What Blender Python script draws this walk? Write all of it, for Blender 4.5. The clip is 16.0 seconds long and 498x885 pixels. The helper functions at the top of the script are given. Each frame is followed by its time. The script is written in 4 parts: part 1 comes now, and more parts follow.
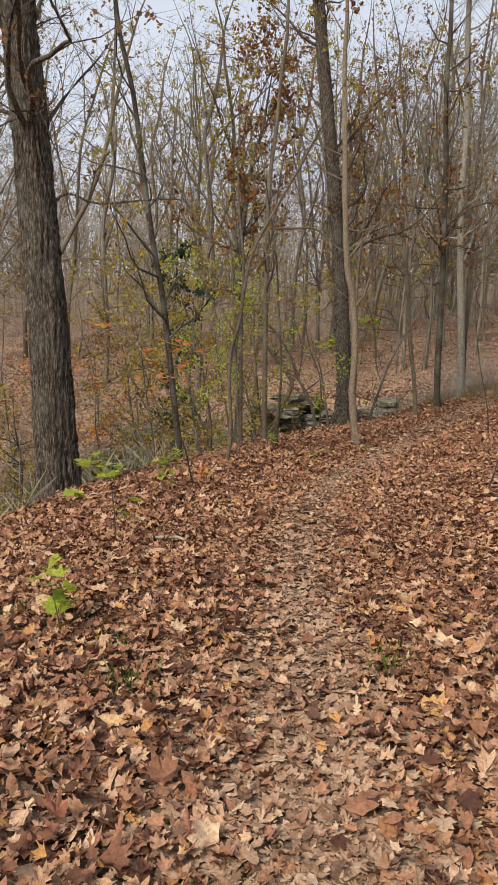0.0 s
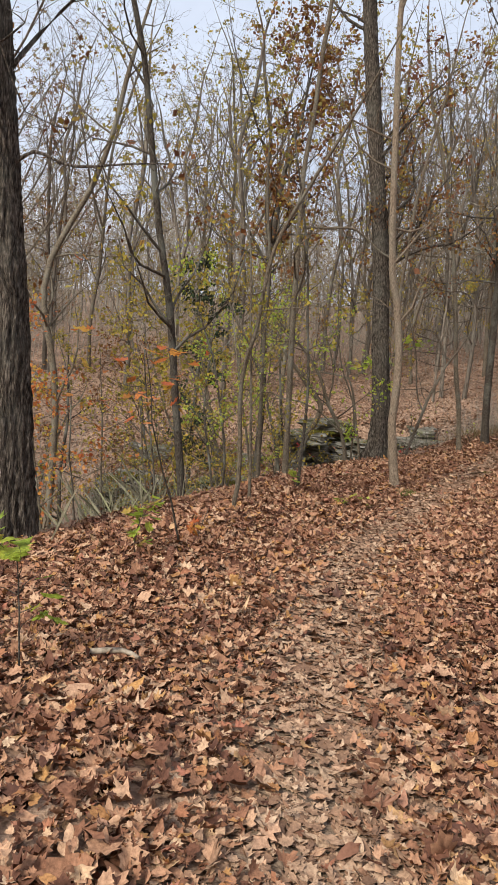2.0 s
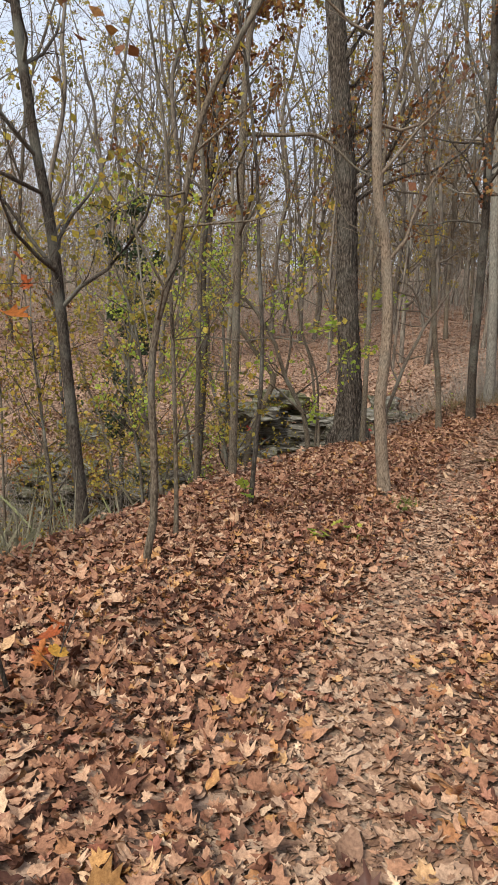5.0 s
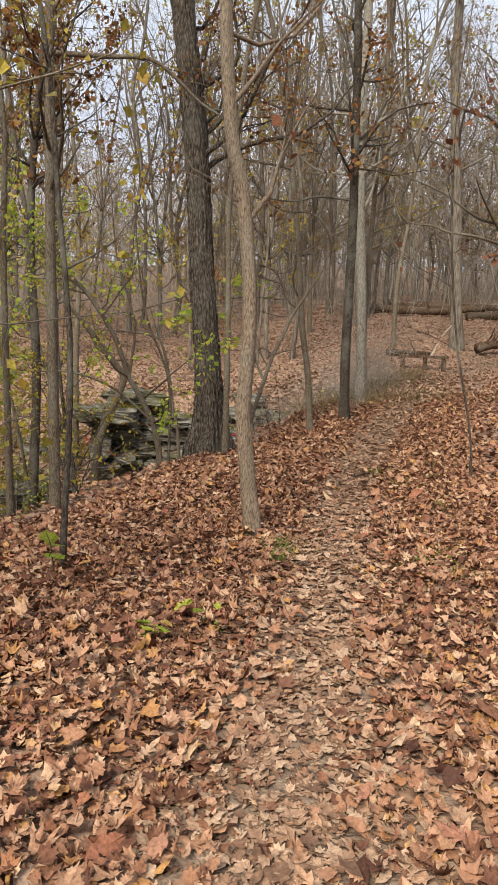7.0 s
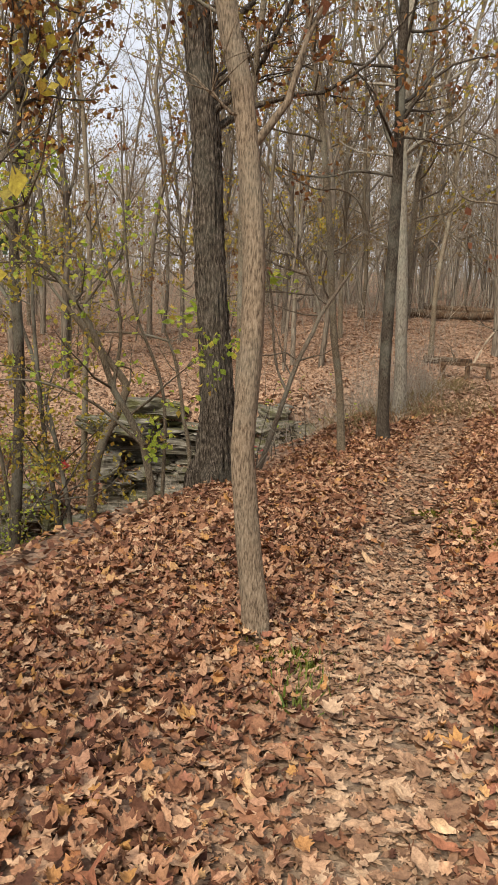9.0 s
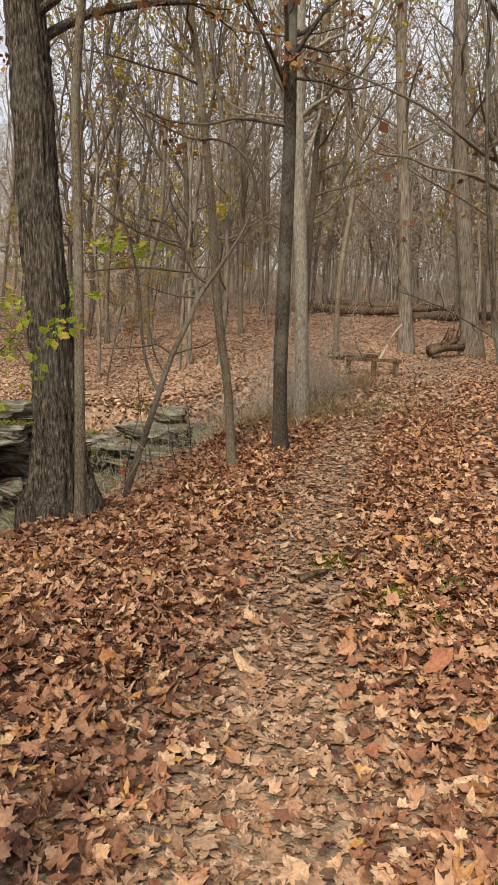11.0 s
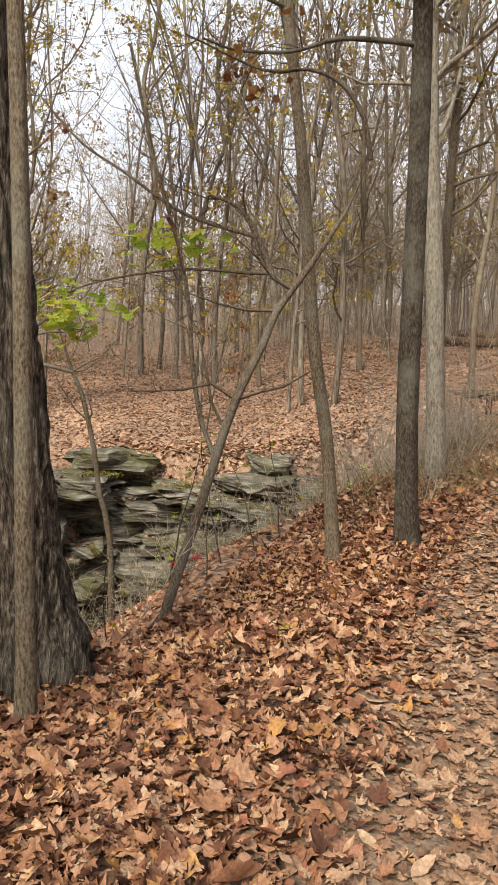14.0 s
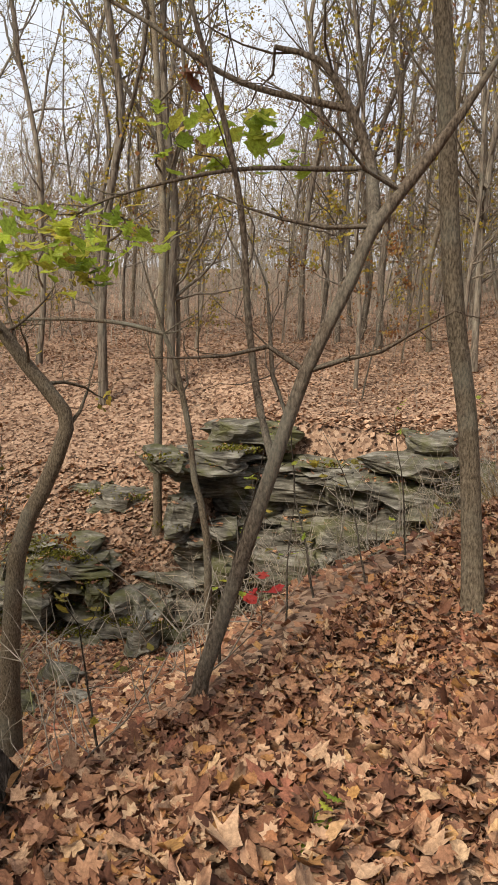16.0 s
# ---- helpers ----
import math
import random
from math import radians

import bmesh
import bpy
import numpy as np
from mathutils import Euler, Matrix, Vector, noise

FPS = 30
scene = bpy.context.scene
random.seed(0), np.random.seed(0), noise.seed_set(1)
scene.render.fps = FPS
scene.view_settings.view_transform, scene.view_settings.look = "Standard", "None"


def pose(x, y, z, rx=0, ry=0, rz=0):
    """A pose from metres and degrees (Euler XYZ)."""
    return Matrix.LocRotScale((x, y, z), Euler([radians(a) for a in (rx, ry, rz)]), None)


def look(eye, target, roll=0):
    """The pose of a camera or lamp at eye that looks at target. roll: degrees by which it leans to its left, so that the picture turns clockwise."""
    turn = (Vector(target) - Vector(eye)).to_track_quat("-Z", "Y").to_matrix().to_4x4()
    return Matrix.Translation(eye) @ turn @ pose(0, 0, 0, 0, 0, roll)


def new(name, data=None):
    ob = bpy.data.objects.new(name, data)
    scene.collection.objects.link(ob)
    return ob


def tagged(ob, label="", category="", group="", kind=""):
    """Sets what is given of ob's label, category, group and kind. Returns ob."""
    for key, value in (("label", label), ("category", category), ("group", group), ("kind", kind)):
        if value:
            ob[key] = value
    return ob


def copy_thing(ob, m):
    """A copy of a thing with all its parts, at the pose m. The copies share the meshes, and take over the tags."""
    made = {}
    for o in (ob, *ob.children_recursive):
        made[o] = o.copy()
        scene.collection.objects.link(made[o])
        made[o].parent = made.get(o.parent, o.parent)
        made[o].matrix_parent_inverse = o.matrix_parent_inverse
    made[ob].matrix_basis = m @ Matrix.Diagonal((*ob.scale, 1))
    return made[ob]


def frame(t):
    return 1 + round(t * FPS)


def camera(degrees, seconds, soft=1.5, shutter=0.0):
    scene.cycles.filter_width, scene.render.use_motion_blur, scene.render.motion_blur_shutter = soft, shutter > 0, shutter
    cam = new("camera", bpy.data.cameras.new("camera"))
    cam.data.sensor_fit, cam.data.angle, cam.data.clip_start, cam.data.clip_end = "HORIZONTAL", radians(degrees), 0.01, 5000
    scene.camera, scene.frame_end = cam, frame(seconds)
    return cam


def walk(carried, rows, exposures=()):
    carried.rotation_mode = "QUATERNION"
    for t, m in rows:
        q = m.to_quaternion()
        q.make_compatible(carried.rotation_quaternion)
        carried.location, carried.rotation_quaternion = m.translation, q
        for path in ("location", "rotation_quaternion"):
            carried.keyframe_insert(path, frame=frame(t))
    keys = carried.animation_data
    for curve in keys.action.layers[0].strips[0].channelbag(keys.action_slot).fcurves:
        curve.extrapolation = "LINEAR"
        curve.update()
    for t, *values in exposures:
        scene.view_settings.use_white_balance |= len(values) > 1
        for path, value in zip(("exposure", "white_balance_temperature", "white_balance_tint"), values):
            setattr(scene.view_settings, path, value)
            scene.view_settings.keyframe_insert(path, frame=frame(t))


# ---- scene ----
cam = camera(38.0, 16.0)
walk(cam, [
    (0.0, pose(0.112, -5.722, 1.630, 82.41, -1.93, 3.37)),
    (0.5, pose(0.160, -5.162, 1.629, 82.41, -2.52, 4.08)),
    (1.0, pose(0.123, -4.603, 1.609, 82.50, -3.31, 4.30)),
    (1.5, pose(0.194, -4.071, 1.605, 83.30, -4.00, 4.91)),
    (2.0, pose(0.131, -3.507, 1.581, 83.90, -4.18, 5.82)),
    (2.5, pose(0.102, -2.973, 1.558, 83.60, -3.76, 6.81)),
    (3.0, pose(0.034, -2.392, 1.530, 82.90, -3.25, 6.90)),
    (5.5, pose(0.000, 0.274, 1.511, 81.70, -3.10, -1.20)),
    (6.0, pose(0.114, 0.798, 1.477, 81.80, -3.10, -4.30)),
    (6.5, pose(0.217, 1.334, 1.454, 81.70, -3.20, -6.80)),
    (7.0, pose(0.342, 1.835, 1.466, 81.90, -2.70, -9.00)),
    (7.5, pose(0.536, 2.326, 1.466, 82.20, -3.20, -7.70)),
    (8.0, pose(0.616, 2.850, 1.466, 82.40, -3.40, -6.10)),
    (8.5, pose(0.752, 3.363, 1.454, 82.50, -3.10, -5.20)),
    (9.0, pose(0.809, 3.922, 1.420, 82.30, -3.00, -6.70)),
    (9.5, pose(0.969, 4.400, 1.397, 82.30, -2.60, -10.60)),
    (10.0, pose(1.151, 4.936, 1.375, 81.90, -2.30, -14.60)),
    (12.5, pose(2.132, 7.353, 1.318, 84.40, -3.00, -10.70)),
    (13.0, pose(2.223, 7.866, 1.318, 84.90, -2.40, -8.70)),
    (13.5, pose(2.348, 8.402, 1.329, 85.40, -2.10, -6.40)),
    (14.0, pose(2.440, 8.915, 1.363, 85.20, -2.00, -4.30)),
    (14.5, pose(2.668, 9.382, 1.375, 84.50, -2.00, -1.40)),
    (15.0, pose(2.759, 9.918, 1.363, 83.70, -2.60, 1.50)),
    (15.5, pose(2.907, 10.397, 1.352, 82.60, -2.60, 5.30)),
    (16.0, pose(3.055, 10.887, 1.363, 82.00, -1.90, 9.70)),
], exposures=[(0.0, 0.10, 6450, 10), (2.5, 0.24, 6150, 10), (5.5, 0.30, 6100, 10), (6.0, 0.34, 6050, 10), (7.5, 0.38, 6650, 10), (9.0, 0.40, 6850, 10), (10.0, 0.33, 6950, 10), (13.0, 0.62, 6850, 10), (15.5, 0.62, 6850, 10), (16.0, 0.40, 6750, 10)])

# ---------------------------------------------------------------- sky and light
SUN_ELEV, SUN_AZ = radians(42), radians(212)
world = bpy.data.worlds.new("sky")
scene.world = world
world.use_nodes = True
wn, wl = world.node_tree.nodes, world.node_tree.links
wn.clear()
w_out, w_bg = wn.new("ShaderNodeOutputWorld"), wn.new("ShaderNodeBackground")
w_sky = wn.new("ShaderNodeTexSky")
w_sky.sky_type, w_sky.sun_disc = "NISHITA", False
w_sky.sun_elevation, w_sky.sun_rotation = SUN_ELEV, SUN_AZ
w_co, w_no, w_ra, w_mix = (wn.new("ShaderNodeTexCoord"), wn.new("ShaderNodeTexNoise"), wn.new("ShaderNodeValToRGB"),
                           wn.new("ShaderNodeMix"))
w_no.inputs["Scale"].default_value, w_no.inputs["Detail"].default_value = 2.6, 6
w_no.inputs["Roughness"].default_value = 0.6
w_ra.color_ramp.elements[0].position, w_ra.color_ramp.elements[0].color = 0.30, (0.68, 0.68, 0.68, 1)
w_ra.color_ramp.elements[1].position, w_ra.color_ramp.elements[1].color = 0.60, (0.95, 0.95, 0.95, 1)
w_mix.data_type = "RGBA"
w_mix.inputs["B"].default_value = (9.8, 10.4, 11.7, 1)
wl.new(w_co.outputs["Generated"], w_no.inputs["Vector"])
wl.new(w_no.outputs["Fac"], w_ra.inputs["Fac"])
wl.new(w_ra.outputs["Color"], w_mix.inputs["Factor"])
wl.new(w_sky.outputs["Color"], w_mix.inputs["A"])
wl.new(w_mix.outputs["Result"], w_bg.inputs["Color"])
w_bg.inputs["Strength"].default_value = 0.076
wl.new(w_bg.outputs["Background"], w_out.inputs["Surface"])
sun_data = bpy.data.lights.new("sun", "SUN")
sun_data.energy, sun_data.angle, sun_data.color = 4.2, radians(20), (1.0, 0.93, 0.79)
sun = new("sun", sun_data)
sun.matrix_world = look((math.sin(SUN_AZ) * math.cos(SUN_ELEV) * 60, math.cos(SUN_AZ) * math.cos(SUN_ELEV) * 60, math.sin(SUN_ELEV) * 60), (0, 0, 0))


# ---------------------------------------------------------------- materials
def material(name, rough=0.8, spec=0.25):
    m = bpy.data.materials.new(name)
    m.use_nodes = True
    n, l = m.node_tree.nodes, m.node_tree.links
    b = n["Principled BSDF"]
    b.inputs["Roughness"].default_value = rough
    b.inputs["Specular IOR Level"].default_value = spec
    return m, n, l, b


def ramp(n, stops):
    r = n.new("ShaderNodeValToRGB")
    e = r.color_ramp.elements
    while len(e) < len(stops):
        e.new(0.5)
    for k, (p, c) in enumerate(stops):
        e[k].position, e[k].color = p, (*c, 1)
    return r


def noise_node(n, l, coord, scale, detail=5, rough=0.6, stretch=(1, 1, 1)):
    mp, t = n.new("ShaderNodeMapping"), n.new("ShaderNodeTexNoise")
    mp.inputs["Scale"].default_value = stretch
    l.new(coord, mp.inputs["Vector"])
    l.new(mp.outputs["Vector"], t.inputs["Vector"])
    t.inputs["Scale"].default_value, t.inputs["Detail"].default_value, t.inputs["Roughness"].default_value = scale, detail, rough
    return t


def mix_node(n, l, fac, a, b, blend="MIX"):
    m = n.new("ShaderNodeMix")
    m.data_type, m.blend_type = "RGBA", blend
    for key, v in (("Factor", fac), ("A", a), ("B", b)):
        if isinstance(v, (int, float)):
            m.inputs[key].default_value = v
        elif isinstance(v, tuple):
            m.inputs[key].default_value = (*v, 1)
        else:
            l.new(v, m.inputs[key])
    return m.outputs["Result"]


def bump_node(n, l, b, height, strength, distance):
    u = n.new("ShaderNodeBump")
    u.inputs["Strength"].default_value, u.inputs["Distance"].default_value = strength, distance
    l.new(height, u.inputs["Height"])
    l.new(u.outputs["Normal"], b.inputs["Normal"])


def bark(name, dark, mid, light, grain=26.0, relief=0.03, lichen=0.25, stretch=0.13):
    """Bark with upright furrows, wide tonal patches and grey lichen."""
    m, n, l, b = material(name, 0.92, 0.1)
    co = n.new("ShaderNodeTexCoord").outputs["Object"]
    ridge = noise_node(n, l, co, grain, 4, 0.65, (1, 1, stretch))
    patch = noise_node(n, l, co, 1.6, 4, 0.6)
    r = ramp(n, [(0.36, dark), (0.52, mid), (0.72, light)])
    l.new(ridge.outputs["Fac"], r.inputs["Fac"])
    pr = ramp(n, [(0.48, (0, 0, 0)), (0.66, (lichen, lichen, lichen))])
    l.new(patch.outputs["Fac"], pr.inputs["Fac"])
    c = mix_node(n, l, pr.outputs["Color"], r.outputs["Color"], (0.27, 0.28, 0.24))
    rnd = n.new("ShaderNodeObjectInfo")
    tone = ramp(n, [(0.0, (0.72, 0.70, 0.68)), (1.0, (1.12, 1.1, 1.06))])
    l.new(rnd.outputs["Random"], tone.inputs["Fac"])
    l.new(mix_node(n, l, 1.0, c, tone.outputs["Color"], "MULTIPLY"), b.inputs["Base Color"])
    bump_node(n, l, b, ridge.outputs["Fac"], 0.8, relief)
    return m


def leafy(name, stops, rough=0.65, spec=0.3, through_light=0.25):
    """Leaves: each one its own tone, with faint blotches."""
    m, n, l, b = material(name, rough, spec)
    geo = n.new("ShaderNodeNewGeometry")
    co = n.new("ShaderNodeTexCoord").outputs["Object"]
    r = ramp(n, stops)
    l.new(geo.outputs["Random Per Island"], r.inputs["Fac"])
    t = noise_node(n, l, co, 60.0, 5, 0.75)
    v = ramp(n, [(0.32, (0.48, 0.44, 0.42)), (0.68, (1.22, 1.2, 1.16))])
    l.new(t.outputs["Fac"], v.inputs["Fac"])
    c = mix_node(n, l, 1.0, r.outputs["Color"], v.outputs["Color"], "MULTIPLY")
    l.new(c, b.inputs["Base Color"])
    if through_light:
        tr, mx = n.new("ShaderNodeBsdfTranslucent"), n.new("ShaderNodeMixShader")
        l.new(c, tr.inputs["Color"])
        mx.inputs["Fac"].default_value = through_light
        l.new(b.outputs["BSDF"], mx.inputs[1])
        l.new(tr.outputs["BSDF"], mx.inputs[2])
        l.new(mx.outputs["Shader"], n["Material Output"].inputs["Surface"])
    return m


BROWNS = [(0.0, (0.085, 0.038, 0.026)), (0.15, (0.17, 0.076, 0.046)), (0.32, (0.27, 0.130, 0.076)), (0.50, (0.36, 0.190, 0.112)),
          (0.66, (0.45, 0.265, 0.165)), (0.78, (0.54, 0.360, 0.235)), (0.86, (0.30, 0.120, 0.078)), (0.94, (0.46, 0.25, 0.09)), (1.0, (0.60, 0.43, 0.29))]
TRODDEN = [(0.0, (0.15, 0.085, 0.055)), (0.3, (0.29, 0.172, 0.108)), (0.6, (0.39, 0.252, 0.165)), (0.85, (0.49, 0.345, 0.235)),
           (1.0, (0.36, 0.18, 0.10))]
M_LITTER = leafy("fallen leaves", BROWNS, 0.75, 0.2, 0.0)
M_TRODDEN = leafy("trodden leaves", TRODDEN, 0.7, 0.25, 0.0)
# paler, pinker mix than BROWNS, for the far slope and rock shelf
M_SLOPE = leafy("paler leaves on the slopes", [(0.0, (0.17, 0.094, 0.06)), (0.3, (0.32, 0.19, 0.125)), (0.6, (0.43, 0.28, 0.19)), (0.85, (0.52, 0.37, 0.265)), (1.0, (0.38, 0.20, 0.12))], 0.8, 0.15, 0.0)
M_RUST = leafy("rusty oak leaves", [(0.0, (0.12, 0.05, 0.025)), (0.4, (0.24, 0.10, 0.035)), (0.75, (0.34, 0.17, 0.045)), (1.0, (0.30, 0.24, 0.06))])
M_OLIVE = leafy("olive and yellow leaves", [(0.0, (0.20, 0.18, 0.045)), (0.4, (0.33, 0.28, 0.055)), (0.75, (0.52, 0.42, 0.06)), (1.0, (0.40, 0.22, 0.05))], 0.65, 0.3, 0.4)
M_GREEN = leafy("bright green leaves", [(0.0, (0.28, 0.40, 0.06)), (0.5, (0.46, 0.58, 0.08)), (0.85, (0.64, 0.62, 0.11)), (1.0, (0.64, 0.42, 0.11))], 0.5, 0.3, 0.55)
M_ORANGE = leafy("orange maple leaves", [(0.0, (0.52, 0.13, 0.05)), (0.5, (0.66, 0.26, 0.07)), (0.8, (0.68, 0.44, 0.07)), (1.0, (0.48, 0.46, 0.08))], 0.5, 0.3, 0.5)
M_RED = leafy("red leaves", [(0.0, (0.38, 0.03, 0.03)), (1.0, (0.52, 0.06, 0.04))], 0.5, 0.3, 0.35)
M_DEAD = leafy("withered leaves", [(0.0, (0.14, 0.055, 0.03)), (1.0, (0.30, 0.14, 0.075))], 0.7, 0.2, 0.15)
M_TAN = leafy("tan withered leaves", [(0.0, (0.20, 0.12, 0.06)), (0.5, (0.30, 0.20, 0.10)), (1.0, (0.26, 0.21, 0.085))])
M_CEDAR = leafy("dark evergreen sprays", [(0.0, (0.02, 0.035, 0.018)), (1.0, (0.05, 0.075, 0.03))], 0.7, 0.2, 0.1)
M_GRASS = leafy("grass blades", [(0.0, (0.07, 0.14, 0.02)), (0.6, (0.15, 0.22, 0.04)), (1.0, (0.30, 0.28, 0.09))], 0.6, 0.25, 0.25)
M_WEED = leafy("grey-green weeds", [(0.0, (0.20, 0.20, 0.13)), (0.6, (0.36, 0.34, 0.24)), (1.0, (0.30, 0.33, 0.16))], 0.9, 0.1, 0.2)
M_MOSS = leafy("moss", [(0.0, (0.07, 0.075, 0.014)), (1.0, (0.21, 0.195, 0.035))], 0.95, 0.05, 0.0)
M_DRY = leafy("dry weeds", [(0.0, (0.17, 0.12, 0.07)), (0.6, (0.30, 0.23, 0.14)), (1.0, (0.24, 0.22, 0.08))], 0.9, 0.1, 0.15)

B_OAK = bark("furrowed oak bark", (0.022, 0.018, 0.015), (0.115, 0.094, 0.076), (0.36, 0.31, 0.26), 60, 0.05, 0.2, 0.2)
B_GREY = bark("grey bark", (0.06, 0.047, 0.034), (0.155, 0.125, 0.092), (0.27, 0.225, 0.168), 95, 0.014, 0.4, 0.35)
B_PALE = bark("pale flaky bark", (0.10, 0.074, 0.053), (0.28, 0.216, 0.158), (0.43, 0.35, 0.265), 115, 0.02, 0.3, 0.24)
B_DARK = bark("dark bark", (0.03, 0.025, 0.02), (0.085, 0.07, 0.056), (0.18, 0.155, 0.13), 80, 0.014, 0.5, 0.35)
B_FORK = bark("brown-grey smooth bark", (0.055, 0.042, 0.032), (0.14, 0.11, 0.085), (0.25, 0.205, 0.16), 90, 0.01, 0.35, 0.4)
B_WHITE = bark("whitish bark", (0.13, 0.115, 0.095), (0.27, 0.245, 0.205), (0.40, 0.37, 0.32), 45, 0.012, 0.5, 0.3)
B_WOODS = bark("woodland bark", (0.075, 0.062, 0.051), (0.175, 0.145, 0.118), (0.29, 0.25, 0.205), 20, 0.02, 0.3)
# grey-brown twig bark, made paler to stand for distance haze (no volume)
B_HAZE = bark("grey-brown twigs with haze in the colour", (0.20, 0.17, 0.14), (0.36, 0.315, 0.265), (0.50, 0.45, 0.39), 12, 0.005, 0.3)
B_ROT = bark("rotting wood", (0.03, 0.02, 0.014), (0.10, 0.062, 0.04), (0.19, 0.13, 0.085), 18, 0.03, 0.2, 0.3)
B_BLEACH = bark("bleached dead wood", (0.26, 0.21, 0.16), (0.42, 0.35, 0.27), (0.55, 0.48, 0.39), 22, 0.01, 0.1, 0.2)


def soil_material():
    m, n, l, b = material("forest floor", 0.95, 0.1)
    co = n.new("ShaderNodeTexCoord").outputs["Object"]
    vo = n.new("ShaderNodeTexVoronoi")
    vo.inputs["Scale"].default_value = 14.0
    wob = noise_node(n, l, co, 14.0, 3, 0.6)
    l.new(mix_node(n, l, 0.12, co, wob.outputs["Color"]), vo.inputs["Vector"])
    sep = n.new("ShaderNodeSeparateColor")
    l.new(vo.outputs["Color"], sep.inputs["Color"])
    r = ramp(n, [(0.0, (0.06, 0.037, 0.027)), (0.25, (0.17, 0.103, 0.072)), (0.5, (0.31, 0.20, 0.14)), (0.75, (0.42, 0.29, 0.21)), (1.0, (0.25, 0.16, 0.115))])
    l.new(sep.outputs["Red"], r.inputs["Fac"])
    wide = noise_node(n, l, co, 0.5, 5, 0.65)
    wr = ramp(n, [(0.38, (0.75, 0.74, 0.72)), (0.65, (1.12, 1.1, 1.06))])
    l.new(wide.outputs["Fac"], wr.inputs["Fac"])
    c = mix_node(n, l, 1.0, r.outputs["Color"], wr.outputs["Color"], "MULTIPLY")
    at = n.new("ShaderNodeAttribute")
    at.attribute_name = "trail"
    dirt = ramp(n, [(0.3, (0.12, 0.080, 0.055)), (0.7, (0.31, 0.225, 0.16))])
    l.new(noise_node(n, l, co, 30.0, 5, 0.7).outputs["Fac"], dirt.inputs["Fac"])
    l.new(mix_node(n, l, at.outputs["Fac"], c, dirt.outputs["Color"]), b.inputs["Base Color"])
    bump_node(n, l, b, vo.outputs["Distance"], 0.7, 0.03)
    return m


def stone_material():
    m, n, l, b = material("mossy sandstone", 0.9, 0.15)
    co = n.new("ShaderNodeNewGeometry").outputs["Position"]
    layer = noise_node(n, l, co, 3.0, 6, 0.7, (0.7, 0.7, 5))
    r = ramp(n, [(0.33, (0.035, 0.031, 0.025)), (0.50, (0.13, 0.118, 0.095)), (0.70, (0.36, 0.335, 0.285))])
    l.new(layer.outputs["Fac"], r.inputs["Fac"])
    mossy = noise_node(n, l, co, 1.1, 5, 0.7)
    mr = ramp(n, [(0.47, (0, 0, 0)), (0.62, (0.72, 0.72, 0.72))])
    l.new(mossy.outputs["Fac"], mr.inputs["Fac"])
    l.new(mix_node(n, l, mr.outputs["Color"], r.outputs["Color"], (0.105, 0.105, 0.035)), b.inputs["Base Color"])
    bump_node(n, l, b, layer.outputs["Fac"], 0.9, 0.08)
    return m


M_SOIL, M_STONE = soil_material(), stone_material()


# ---------------------------------------------------------------- mesh helpers
def mesh_np(name, v, f, mat, smooth=True):
    """One mesh from a vertex array and an array of faces of one size."""
    v, f = np.asarray(v, np.float32), np.asarray(f, np.int32)
    me, k = bpy.data.meshes.new(name), f.shape[1]
    me.vertices.add(len(v)), me.loops.add(f.size), me.polygons.add(len(f))
    me.vertices.foreach_set("co", v.ravel())
    me.loops.foreach_set("vertex_index", f.ravel())
    me.polygons.foreach_set("loop_start", np.arange(0, f.size, k, dtype=np.int32))
    if smooth:
        me.polygons.foreach_set("use_smooth", np.ones(len(f), bool))
    me.update(calc_edges=True)
    me.materials.append(mat)
    return me


def part(name, me, parent, label=""):
    ob = new(name, me)
    ob.parent = parent
    return tagged(ob, label)


def spline(pts, step):
    """A smooth run through control points."""
    p = np.array(pts, float)
    q = np.vstack([2 * p[0] - p[1], p, 2 * p[-1] - p[-2]])
    out = []
    for k in range(1, len(q) - 2):
        n = max(2, int(np.linalg.norm(q[k + 1] - q[k]) / step))
        t = np.linspace(0, 1, n, endpoint=False)[:, None]
        a, b, c, d = q[k - 1:k + 3]
        out.append(0.5 * (2 * b + (c - a) * t + (2 * a - 5 * b + 4 * c - d) * t ** 2 + (3 * b - a - 3 * c + d) * t ** 3))
    return np.vstack(out + [p[-1:]])


